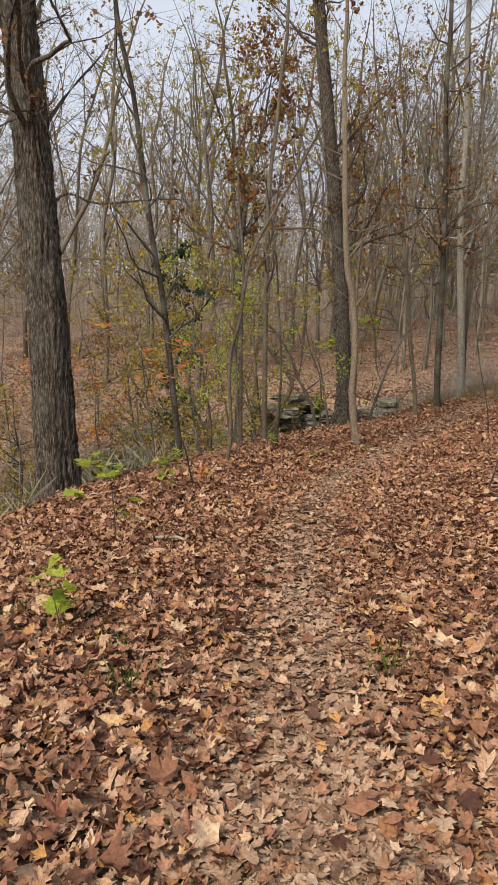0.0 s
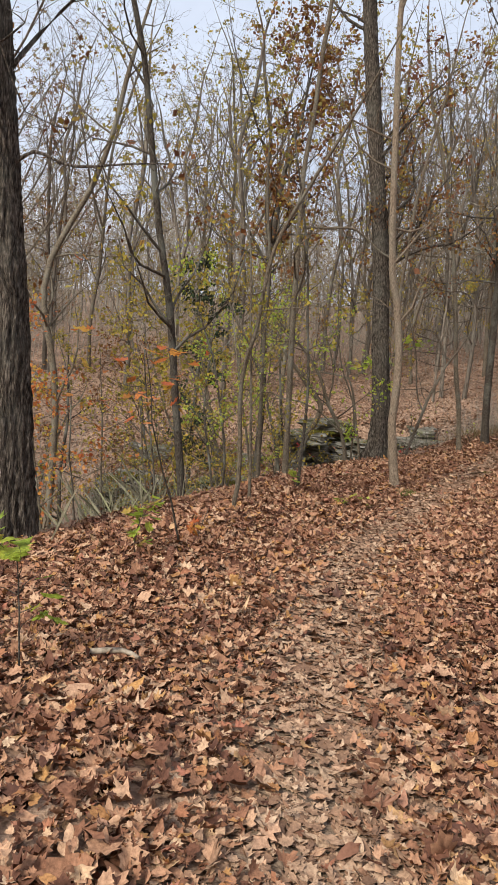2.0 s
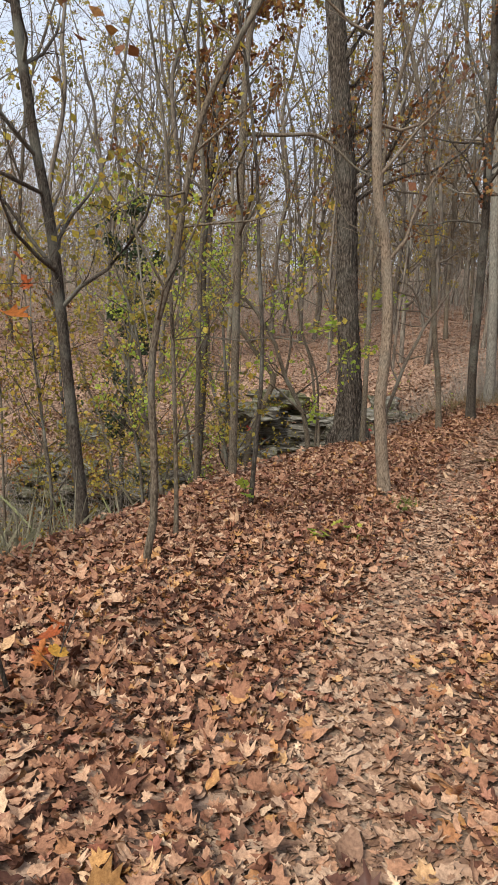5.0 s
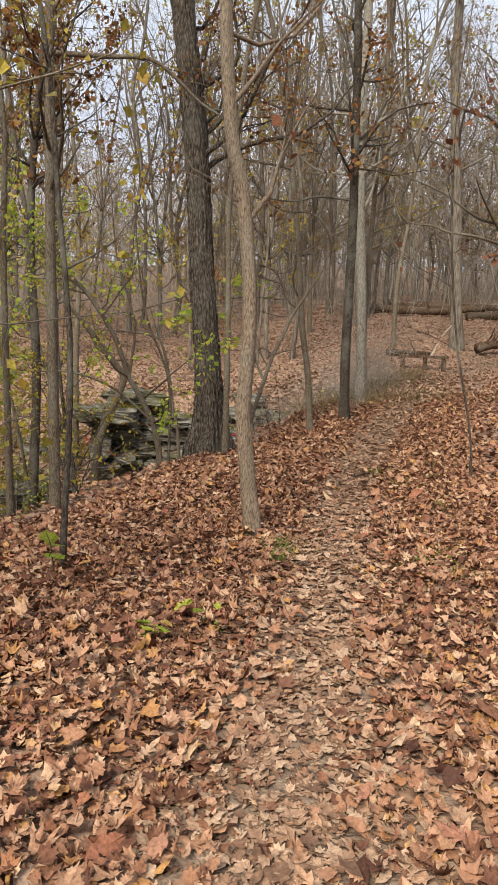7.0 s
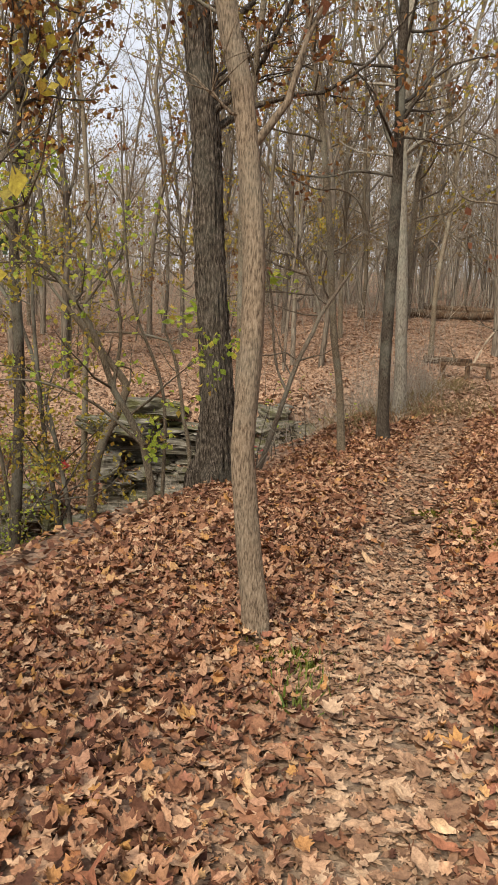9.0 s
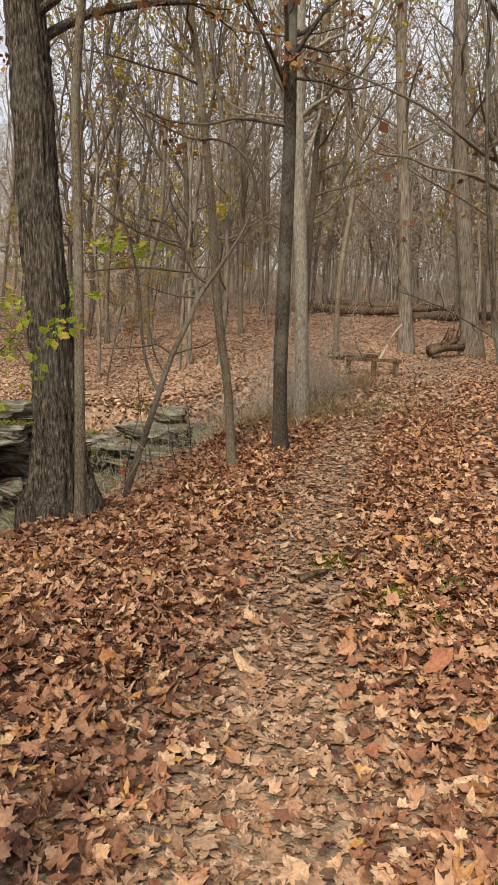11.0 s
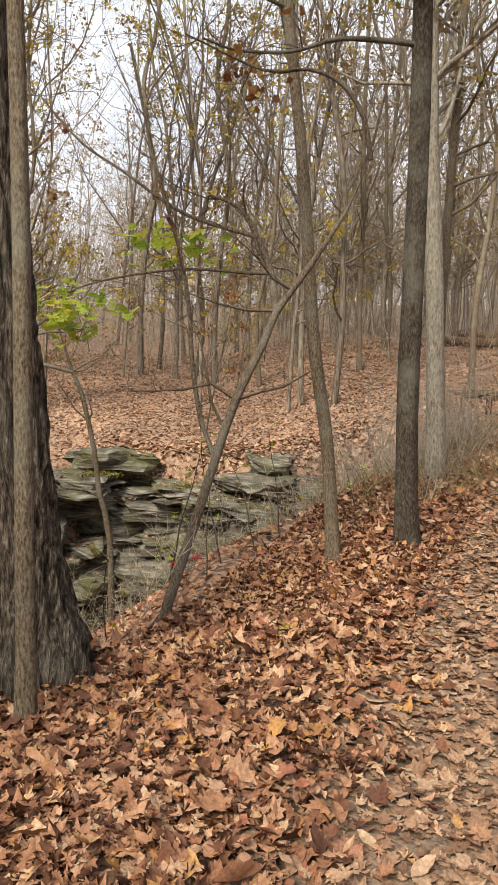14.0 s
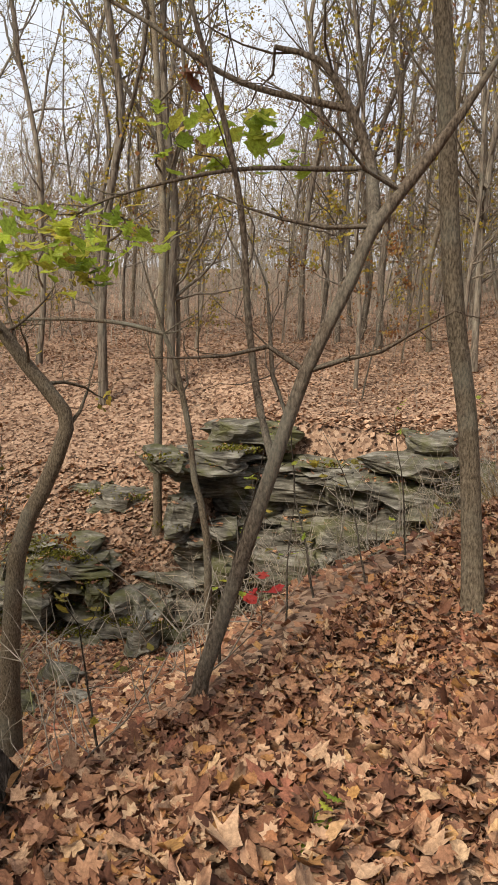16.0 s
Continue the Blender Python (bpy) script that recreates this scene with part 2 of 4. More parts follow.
class Wood:
    """Gathers tubes into one mesh of quads."""

    def __init__(self):
        self.v, self.f, self.n = [], [], 0

    def tube(self, p, r, sides, wobble=None):
        p, r = np.asarray(p, float), np.asarray(r, float)
        d = np.gradient(p, axis=0)
        d /= np.linalg.norm(d, axis=1)[:, None] + 1e-9
        ref = np.where(np.abs(d[:, 2:3]) > 0.8, [[1.0, 0, 0]], [[0, 0, 1.0]])
        ref = np.repeat(ref[:1], len(p), 0) if abs(d[0, 2]) > 0.8 or (np.abs(d[:, 2]) < 0.8).all() else ref
        a = np.cross(d, ref)
        a /= np.linalg.norm(a, axis=1)[:, None] + 1e-9
        b = np.cross(d, a)
        ang = np.arange(sides) * 2 * np.pi / sides
        rr = np.repeat(r[:, None], sides, 1)
        if wobble is not None:
            rr = rr * wobble(ang, len(p))
        ring = p[:, None] + rr[..., None] * (np.cos(ang)[None, :, None] * a[:, None] + np.sin(ang)[None, :, None] * b[:, None])
        m = len(p)
        i, j = np.meshgrid(np.arange(m - 1), np.arange(sides), indexing="ij")
        jn = (j + 1) % sides
        q = np.stack([i * sides + j, i * sides + jn, (i + 1) * sides + jn, (i + 1) * sides + j], -1).reshape(-1, 4)
        self.v.append(ring.reshape(-1, 3)), self.f.append(q + self.n)
        self.n += m * sides

    def strands(self, p, r):
        """Many thin three-sided stems at once: places (n, m, 3), radii (n, m)."""
        n, m = r.shape
        d = np.gradient(p, axis=1)
        d /= np.linalg.norm(d, axis=2, keepdims=True) + 1e-9
        a = np.cross(d, [0.81, 0.57, 0.13])
        a /= np.linalg.norm(a, axis=2, keepdims=True) + 1e-9
        b = np.cross(d, a)
        ang = np.arange(3) * 2 * np.pi / 3
        ring = p[:, :, None] + r[:, :, None, None] * (np.cos(ang)[:, None] * a[:, :, None] + np.sin(ang)[:, None] * b[:, :, None])
        q = np.array([[i * 3 + j, i * 3 + (j + 1) % 3, i * 3 + 3 + (j + 1) % 3, i * 3 + 3 + j] for i in range(m - 1) for j in range(3)])
        self.v.append(ring.reshape(-1, 3)), self.f.append((q[None] + (np.arange(n) * m * 3)[:, None, None]).reshape(-1, 4) + self.n)
        self.n += n * m * 3

    def mesh(self, name, mat):
        return mesh_np(name, np.vstack(self.v), np.vstack(self.f), mat)


def meander(rng, start, way, length, n, bend=0.25, lift=0.1):
    p, d = [np.array(start, float)], np.array(way, float)
    d /= np.linalg.norm(d)
    for _ in range(n):
        d = d + rng.normal(0, bend, 3) + [0, 0, lift]
        d /= np.linalg.norm(d)
        p.append(p[-1] + d * length / n)
    return np.array(p)


def meanders(rng, start, way, length, n, bend, lift):
    """Many wandering lines at once."""
    p, d = [np.array(start, float)], way / np.linalg.norm(way, axis=1, keepdims=True)
    for _ in range(n):
        d = d + rng.normal(0, bend, d.shape) + [0, 0, lift]
        d /= np.linalg.norm(d, axis=1, keepdims=True)
        p.append(p[-1] + d * (length / n)[:, None])
    return np.stack(p, 1)


# lobed outlines of leaves: one half from tip to stalk, mirrored
LEAF_HALVES = (
    ((1.12, 0), (0.72, 0.15), (0.66, 0.34), (0.44, 0.36), (0.62, 0.82), (0.24, 0.62), (0.06, 0.60), (-0.20, 0.86), (-0.30, 0.40), (-0.55, 0)),   # maple
    ((1.30, 0), (1.02, 0.26), (0.80, 0.13), (0.60, 0.52), (0.36, 0.17), (0.10, 0.58), (-0.12, 0.18), (-0.42, 0.42), (-0.60, 0.11), (-1.05, 0)),  # oak
    ((1.20, 0), (0.92, 0.19), (0.62, 0.36), (0.30, 0.46), (0.0, 0.49), (-0.30, 0.45), (-0.56, 0.34), (-0.80, 0.17), (-0.95, 0.06), (-1.15, 0)),  # beech
    ((0.82, 0), (1.00, 0.30), (0.60, 0.36), (0.66, 0.80), (0.24, 0.64), (0.0, 0.96), (-0.28, 0.62), (-0.56, 0.46), (-0.60, 0.12), (-0.85, 0)),   # sycamore
)


def leaf_shape(kind):
    h = np.array(LEAF_HALVES[kind % 4])
    full = np.vstack([h, h[-2:0:-1] * [1, -1]])
    return np.column_stack([full, np.zeros(len(full))])


def leaf_templates(rng, curls, count=12):
    out = []
    for k in range(count):
        s = leaf_shape(k)
        s = s + rng.normal(0, 0.045, s.shape) * [1, 1, 0]
        v = np.vstack([[[0, 0, 0]], s])
        r2 = (v ** 2).sum(1)
        c1, c2, fold = rng.uniform(-0.6, 1.0) * curls, rng.uniform(-0.6, 0.6) * curls, rng.uniform(-0.25, 0.7) * curls
        roll = rng.uniform(-0.5, 0.9) * curls * np.clip(v[:, 0], 0, None) ** 2
        v[:, 2] = c1 * r2 * 0.45 + c2 * v[:, 0] * v[:, 1] + fold * np.abs(v[:, 1]) + roll + rng.normal(0, 0.09 * curls, len(v))
        out.append(v)
    n = len(out[0]) - 1
    f = np.array([[0, 1 + j, 1 + (j + 1) % n] for j in range(n)])
    return np.array(out), f


def scatter(rng, pos, size, tmpl, tri, tilt, normals=None):
    """Many leaves in one array: places, sizes, tilts."""
    n = len(pos)
    v = tmpl[rng.integers(0, len(tmpl), n)] * size[:, None, None]
    yaw, ax, am = rng.uniform(0, 2 * np.pi, n), rng.uniform(0, 2 * np.pi, n), rng.normal(0, tilt, n)
    c, s = np.cos(yaw)[:, None], np.sin(yaw)[:, None]
    x, y, z = v[..., 0] * c - v[..., 1] * s, v[..., 0] * s + v[..., 1] * c, v[..., 2]
    kx, ky = np.cos(ax)[:, None], np.sin(ax)[:, None]
    ca, sa = np.cos(am)[:, None], np.sin(am)[:, None]
    along, across = x * kx + y * ky, -x * ky + y * kx
    across, z = across * ca - z * sa, across * sa + z * ca
    x, y = along * kx - across * ky, along * ky + across * kx
    v = np.stack([x, y, z], -1) + pos[:, None]
    m = tmpl.shape[1]
    f = tri[None] + (np.arange(n) * m)[:, None, None]
    return v.reshape(-1, 3), f.reshape(-1, 3)


# ---------------------------------------------------------------- the lie of the land
EDGE = np.array([(-3.0, -60), (-3.0, -6), (-2.8, 0), (-2.5, 3), (-1.9, 5), (-1.25, 6.6), (-0.7, 8.8), (0.0, 10.4), (0.9, 11.7), (1.8, 12.9),
                 (2.1, 13.5), (2.22, 14.0), (2.5, 15.0), (2.9, 16.2), (3.8, 17.2), (5.2, 18.6), (6.6, 20.6), (7.8, 23.5), (8.4, 27), (8.4, 34)], float)
PATH_Y = np.array([-60, -6, -2, 0, 2, 3.5, 5.5, 7.5, 8.5, 9.4, 12.5, 14.1, 17, 21, 26, 30, 36])
PATH_X = np.array([0.2, 0.2, 0.25, 0.25, 0.35, 0.75, 1.4, 2.05, 2.4, 2.7, 4.0, 4.8, 6.3, 8.7, 11.9, 14.6, 17.0])
PATH_Z = np.array([0.1, 0.06, 0.0, -0.04, -0.06, -0.08, -0.1, -0.16, -0.18, -0.18, -0.12, -0.02, 0.2, 0.4, 0.6, 1.2, 2.4])


def smooth(t):
    t = np.clip(t, 0, 1)
    return t * t * (3 - 2 * t)


def edge_off(x, y):
    """Metres past the crest of the bank, on the ravine's side."""
    best, sign = np.full(x.shape, 1e9), np.ones(x.shape)
    for (ax, ay), (bx, by) in zip(EDGE[:-1], EDGE[1:]):
        dx, dy = bx - ax, by - ay
        t = np.clip(((x - ax) * dx + (y - ay) * dy) / (dx * dx + dy * dy), 0, 1)
        d = np.hypot(x - ax - t * dx, y - ay - t * dy)
        near = d < best
        sign = np.where(near, np.where(dx * (y - ay) - dy * (x - ax) > 0, 1, -1), sign)
        best = np.minimum(d, best)
    return best * sign


def shelf_part(x):
    return 1 - smooth((x + 1.3) / 1.6)


def ledge_y(x):
    return 26.1 - 1.6 * shelf_part(x) + 0.35 * np.sin(x * 1.1)


def ground(x, y):
    x, y = np.asarray(x, float), np.asarray(y, float)
    d = edge_off(x, y)
    px, pz = np.interp(y, PATH_Y, PATH_X), np.interp(y, PATH_Y, PATH_Z)
    right = np.clip(x - px, 0, None)
    top = pz + 0.05 * np.clip(right, 0, 8) + 0.14 * np.clip(right - 8, 0, 40) + 0.05 * smooth((np.abs(x - px) - 0.25) / 0.8) * (right < 3)
    top = top - 0.2 * smooth((d + 1.5) / 1.5)
    top = top - 0.33 * smooth((d + 1.65) / 0.65) * smooth((y - 12.7) / 1.5) * (1 - smooth((y - 16.2) / 2.5))
    bank = np.interp(d, [0, 0.3, 1.2, 5.5, 14, 30, 60, 120, 300], [0, 0.2, 1.0, 4.6, 5.6, 4.6, -2, -16, -30])
    low = top - np.where(d > 0, bank, 0)
    east = smooth((x - 3.5) / 5.0)
    hill = -1.0 + 1.15 * east + np.interp(y, [20, 26, 45, 70, 110, 170, 400], [-0.1, 0.35, 3.2, 5.7, 10, 18, 30]) + 0.05 * np.clip(x - 8, 0, 30) * smooth((y - 28) / 10)
    west = shelf_part(x)
    shelf = np.minimum(hill, -3.5 + 0.5 * (y - 24.8))
    upper = hill * (1 - west) + shelf * west
    t = smooth((y - ledge_y(x)) / 0.8) * (1 - east) + smooth((y - 24.0) / 5) * east
    z = low * (1 - t) + upper * t
    bumps = 0.03 * np.sin(x * 1.7 + 0.6 * y) * np.sin(y * 1.3 - 0.4 * x) + 0.018 * np.sin(x * 4.1 + 1) * np.sin(y * 3.7 + 2)
    far = 1 + 4 * smooth((np.hypot(x, y - 5) - 18) / 30)
    return z + bumps * far * smooth(np.abs(x - px) / 1.2 + 0.15)


def graded(lo, a, b, hi, fine, grow):
    mid, up, down = list(np.arange(a, b, fine)), [b], [a]
    s = fine
    while up[-1] < hi:
        s *= grow
        up.append(up[-1] + s)
    s = fine
    while down[-1] > lo:
        s *= grow
        down.append(down[-1] - s)
    return np.array(down[:0:-1] + mid + up)


gx, gy = graded(-420, -6, 9, 420, 0.16, 1.08), graded(-420, -5, 30, 600, 0.2, 1.08)
GX, GY = np.meshgrid(gx, gy, indexing="ij")
ni, nj = len(gx), len(gy)
ii, jj = np.meshgrid(np.arange(ni - 1), np.arange(nj - 1), indexing="ij")
quads = np.stack([ii * nj + jj, (ii + 1) * nj + jj, (ii + 1) * nj + jj + 1, ii * nj + jj + 1], -1).reshape(-1, 4)
floor_ob = new("ground", mesh_np("ground", np.stack([GX, GY, ground(GX, GY)], -1).reshape(-1, 3), quads, M_SOIL))
trail_at = floor_ob.data.attributes.new("trail", "FLOAT", "POINT")
trail_at.data.foreach_set("value", (1 - smooth((np.abs(GX - np.interp(GY, PATH_Y, PATH_X)) - np.interp(GY, [3, 9, 14], [0.2, 0.3, 0.4])) / 0.4)).ravel().astype(np.float32))
tagged(floor_ob, "woodland ground of brown earth under fallen leaves", "ground", kind="structure")


def g1(x, y):
    return float(ground(np.array([x]), np.array([y]))[0])


# ---------------------------------------------------------------- trees
def leaf_quads(rng, pos, size, hang=0.5):
    """Small folded leaves of two faces each, as quads."""
    n = len(pos)
    a = rng.normal(0, 1, (n, 3))
    a[:, 2] -= hang
    a /= np.linalg.norm(a, axis=1)[:, None]
    b = np.cross(a, rng.normal(0, 1, (n, 3)))
    b /= np.linalg.norm(b, axis=1)[:, None] + 1e-9
    c = np.cross(a, b)
    s = size[:, None]
    v = np.stack([pos, pos + (a * 0.45 + b * 0.38 + c * 0.12) * s, pos + a * s, pos + (a * 0.5 - b * 0.38 + c * 0.12) * s], 1)
    return v.reshape(-1, 3), np.arange(n * 4).reshape(-1, 4)


def branchwork(rng, wood, start, way, length, r, twigs, tips, fine=1, lift=0.08, bend=0.22, segs=9):
    """One limb with its twigs; gathers where leaves may hang."""
    n = min(max(4, int(length / 0.3)), segs)
    p = meander(rng, start, way, length, n, bend, lift)
    wood.tube(p, np.linspace(r, r * 0.22, n + 1), 4 if segs < 9 or r < 0.02 else 5)
    ts = 3 if segs < 9 else 4
    for _ in range(twigs):
        k = rng.integers(1, n + 1)
        d = p[k] - p[k - 1]
        d = d / np.linalg.norm(d) + rng.normal(0, 0.65, 3)
        tl = length * rng.uniform(0.18, 0.45)
        q = meander(rng, p[k], d, tl, ts, 0.3, lift)
        rr = min(max(r * 0.36 * (1 - 0.6 * k / n), 0.0035 if segs > 6 else 0.008), 0.02)
        wood.tube(q, np.linspace(rr, rr * 0.35, ts + 1), 3)
        tips.extend(q[1:])
        for _ in range(fine):
            j = rng.integers(1, ts + 1)
            e = q[j] - q[j - 1]
            e = e / np.linalg.norm(e) + rng.normal(0, 0.7, 3)
            s = meander(rng, q[j], e, tl * rng.uniform(0.3, 0.7), ts - 1, 0.3, lift)
            wood.tube(s, np.linspace(rr * 0.5, rr * 0.2, ts), 3)
            tips.extend(s[1:])
    return p


def make_tree(name, label, pts, r0, bark_mat, seed, height, limbs=14, first=3.0, reach=1.8, leaf_mat=None, leaf_n=0, leaf_size=0.09,
              sides=12, furrow=0.0, flare=0.5, extra=(), twigs=6, fine=1, taper=0.55, category="tree", lift=0.1, group="", segs=9, forks=0, crook=0.06):
    """A tree: trunk through the given places and on up to its height, limbs, twigs and leaves."""
    rng = np.random.default_rng(seed)
    pts = [np.array(q, float) for q in pts]
    base = pts[0].copy()
    d = pts[-1] - pts[-2]
    d /= np.linalg.norm(d)
    while pts[-1][2] - base[2] < height:
        d = d + rng.normal(0, crook, 3) + [0, 0, crook]
        d /= np.linalg.norm(d)
        pts.append(pts[-1] + d * max(0.9, height / 12))
    step = 0.10 if furrow else 0.35
    line = spline(pts, step) - base
    h = np.linalg.norm(np.diff(line, axis=0, prepend=line[:1]), axis=1).cumsum()
    rad = r0 * (1 - taper * (h / h[-1]) ** 0.9)
    rad = np.where(h > h[-1] * 0.75, rad * np.interp(h, [h[-1] * 0.75, h[-1]], [1, 0.15]), rad)
    rad = rad * (1 + flare * np.exp(-h / (r0 * 2.2)))
    line[0, 2] -= 0.45
    root = tagged(new(name), label, category, group)
    root.location = base
    trunk = Wood()

    def ridges(ang, m):
        z = h[:m, None]
        w = 1 + 0.04 * np.sin(ang * 3 + z * 1.3 + seed) + 0.03 * np.sin(ang * 5 - z * 2.1)
        if furrow:
            a = ang[None] + 0.12 * np.sin(z * 5.3 + seed) + 0.07 * np.sin(z * 11.7)
            w = w + furrow * (np.abs(np.sin(a * 9 + 0.8 * np.sin(z * 3.1))) - 0.5) + furrow * 0.5 * np.sin(a * 23 + 2 * np.sin(z * 7))
            w = w + 0.35 * np.exp(-z / (r0 * 1.8)) * np.sin(ang * 5 + seed) * 0.4
        return w
    trunk.tube(line, rad, sides, ridges)
    part("trunk", trunk.mesh("trunk", bark_mat), root)
    tips, crown = [], Wood()
    for q, ra, rb in extra:
        s = spline([np.array(w, float) - base for w in q], 0.09)
        w = Wood()
        w.tube(s, np.linspace(ra, rb, len(s)), 8)
        part("limb", w.mesh("limb", bark_mat), root)
        for _ in range(7):
            k = rng.integers(max(1, len(s) // 4), len(s))
            e = s[k] - s[k - 1]
            e = e / np.linalg.norm(e) + rng.normal(0, 0.6, 3)
            tl = rng.uniform(0.35, 0.9)
            tw = meander(rng, s[k], e, tl, 5, 0.28, 0.03)
            crown.tube(tw, np.linspace(max(rb * 0.6, 0.004), 0.0018, 6), 4)
            tips.extend(tw[2:])
    for k in range(forks):
        u = h[-1] * rng.uniform(0.28, 0.62)
        i = int(np.argmin(np.abs(h - u)))
        a = rng.uniform(0, 2 * np.pi)
        branchwork(rng, crown, line[i], (0.5 * math.cos(a), 0.5 * math.sin(a), 1), (h[-1] - u) * rng.uniform(0.6, 0.95), rad[i] * 0.62, twigs * 3, tips, fine, 0.05, 0.13, 9)
    for k in range(limbs):
        u = rng.uniform(first, h[-1] * 0.99) if k > limbs // 6 else rng.uniform(first, min(first + 3, h[-1]))
        i = int(np.argmin(np.abs(h - u)))
        a = rng.uniform(0, 2 * np.pi)
        up = rng.uniform(0.1, 1.1)
        length = reach * rng.uniform(0.55, 1.25) * (1 - 0.45 * u / h[-1])
        branchwork(rng, crown, line[i], (math.cos(a), math.sin(a), up), length, min(rad[i] * 0.45, 0.012 + 0.012 * length), twigs, tips, fine, lift, 0.22, segs)
    if crown.n:
        part("crown", crown.mesh("crown", bark_mat), root)
    if leaf_mat and leaf_n and tips:
        tp = np.array(tips)
        c = tp[rng.integers(0, len(tp), max(3, leaf_n // 6))]
        pos = c[rng.integers(0, len(c), leaf_n)] + rng.normal(0, 0.07, (leaf_n, 3))
        v, f = leaf_quads(rng, pos, leaf_size * rng.uniform(0.6, 1.3, leaf_n))
        part("foliage", mesh_np("foliage", v, f, leaf_mat, False), root)
    return root


make_tree("oak_tree", "stout oak with dark deeply furrowed bark beside the path", [(-2.7, 3.0, -0.55), (-2.77, 3.0, 0.61), (-2.83, 3.0, 1.64), (-2.91, 2.99, 2.64), (-3.01, 2.99, 3.61), (-3.21, 2.98, 5.47)],
          0.235, B_OAK, 11, 17, 22, 4.4, 2.8, M_RUST, 1000, 0.07, 64, 0.16, 0.35, twigs=6,
          extra=[([(-2.85, 3.0, 3.18), (-2.62, 3.02, 3.35), (-2.26, 3.05, 3.25), (-1.7, 3.1, 3.31), (-1.25, 3.15, 3.34)], 0.018, 0.005)])
make_tree("oak_tree", "tall oak with deep dark furrows at the bank's crest", [(1.56, 12.85, -0.3), (1.50, 12.85, 0.6), (1.42, 12.86, 1.5), (1.31, 12.87, 2.75), (1.21, 12.88, 3.95), (0.96, 12.88, 5.8), (0.53, 12.84, 8.9)],
          0.185, B_OAK, 12, 19, 30, 3.8, 3.0, M_RUST, 3400, 0.08, 64, 0.18, 1.15)
make_tree("young_tree", "slim straight grey trunk close to the oak", [(1.71, 12.21, -0.25), (1.69, 12.21, 0.84), (1.66, 12.22, 2.13), (1.62, 12.23, 3.35)],
          0.046, B_GREY, 13, 9, 12, 2.8, 1.3, M_RUST, 80, 0.08, 14)
make_tree("young_tree", "pale flaky-barked curved trunk standing beside the path", [(1.37, 7.62, -0.12), (1.31, 7.63, 0.28), (1.27, 7.63, 0.61), (1.24, 7.64, 0.89), (1.25, 7.63, 1.17), (1.26, 7.63, 1.45), (1.25, 7.64, 1.86), (1.21, 7.64, 2.25), (1.14, 7.65, 2.7), (1.05, 7.65, 3.05), (0.96, 7.63, 4.0), (0.89, 7.61, 5.3), (0.82, 7.59, 6.6)],
          0.066, B_PALE, 14, 9, 14, 2.5, 1.9, M_DEAD, 160, 0.10, 24, 0.035, 0.35, twigs=7, extra=[([(1.2, 7.64, 2.55), (1.1, 7.62, 2.53), (1.0, 7.61, 2.62)], 0.012, 0.006)])
make_tree("young_tree", "slender grey-brown trunk leaning at the bank's crest", [(3.75, 15.3, -0.25), (3.64, 15.31, 0.85), (3.49, 15.33, 1.73), (3.34, 15.36, 3.15), (3.19, 15.38, 4.26), (3.07, 15.4, 5.06)],
          0.062, B_GREY, 15, 12, 20, 3.2, 2.0, M_RUST, 400, 0.08, 16, 0.02)
make_tree("tree", "dark straight trunk with lichen patches by the path", [(4.21, 14.62, 0.0), (4.14, 14.57, 1.19), (4.12, 14.54, 2.25), (4.11, 14.55, 3.28), (4.08, 14.55, 4.4), (4.0, 14.56, 6.5)],
          0.09, B_DARK, 16, 15, 26, 3.2, 2.6, M_RUST, 900, 0.09, 24, 0.03,
          extra=[([(4.1, 14.54, 3.94), (3.98, 14.53, 3.96), (3.75, 14.56, 3.98), (3.45, 14.61, 3.99), (3.1, 14.67, 3.9), (2.69, 14.73, 3.91), (2.43, 14.77, 4.0)], 0.026, 0.008),
                 ([(4.08, 14.55, 4.5), (4.44, 14.45, 4.47), (4.74, 14.41, 4.41), (5.2, 14.3, 4.5)], 0.02, 0.006),
                 ([(4.05, 14.55, 5.3), (3.93, 14.56, 5.44), (3.37, 14.71, 5.49), (2.8, 14.86, 5.6), (2.17, 15.03, 5.51)], 0.024, 0.007)])
make_tree("tree", "light grey trunk behind the dark one", [(5.66, 18.19, 0.2), (5.5, 18.22, 2.76), (5.37, 18.25, 4.43), (5.25, 18.27, 6.86)], 0.125, B_WHITE, 17, 18, 26, 4, 3.0, M_TAN, 1400, 0.09, 16)
make_tree("tree", "slim grey trunk close behind the light one", [(5.85, 18.75, 0.2), (5.8, 18.75, 3), (5.9, 18.75, 7)], 0.065, B_GREY, 18, 14, 20, 3, 2.4, M_OLIVE, 900, 0.09, 12)
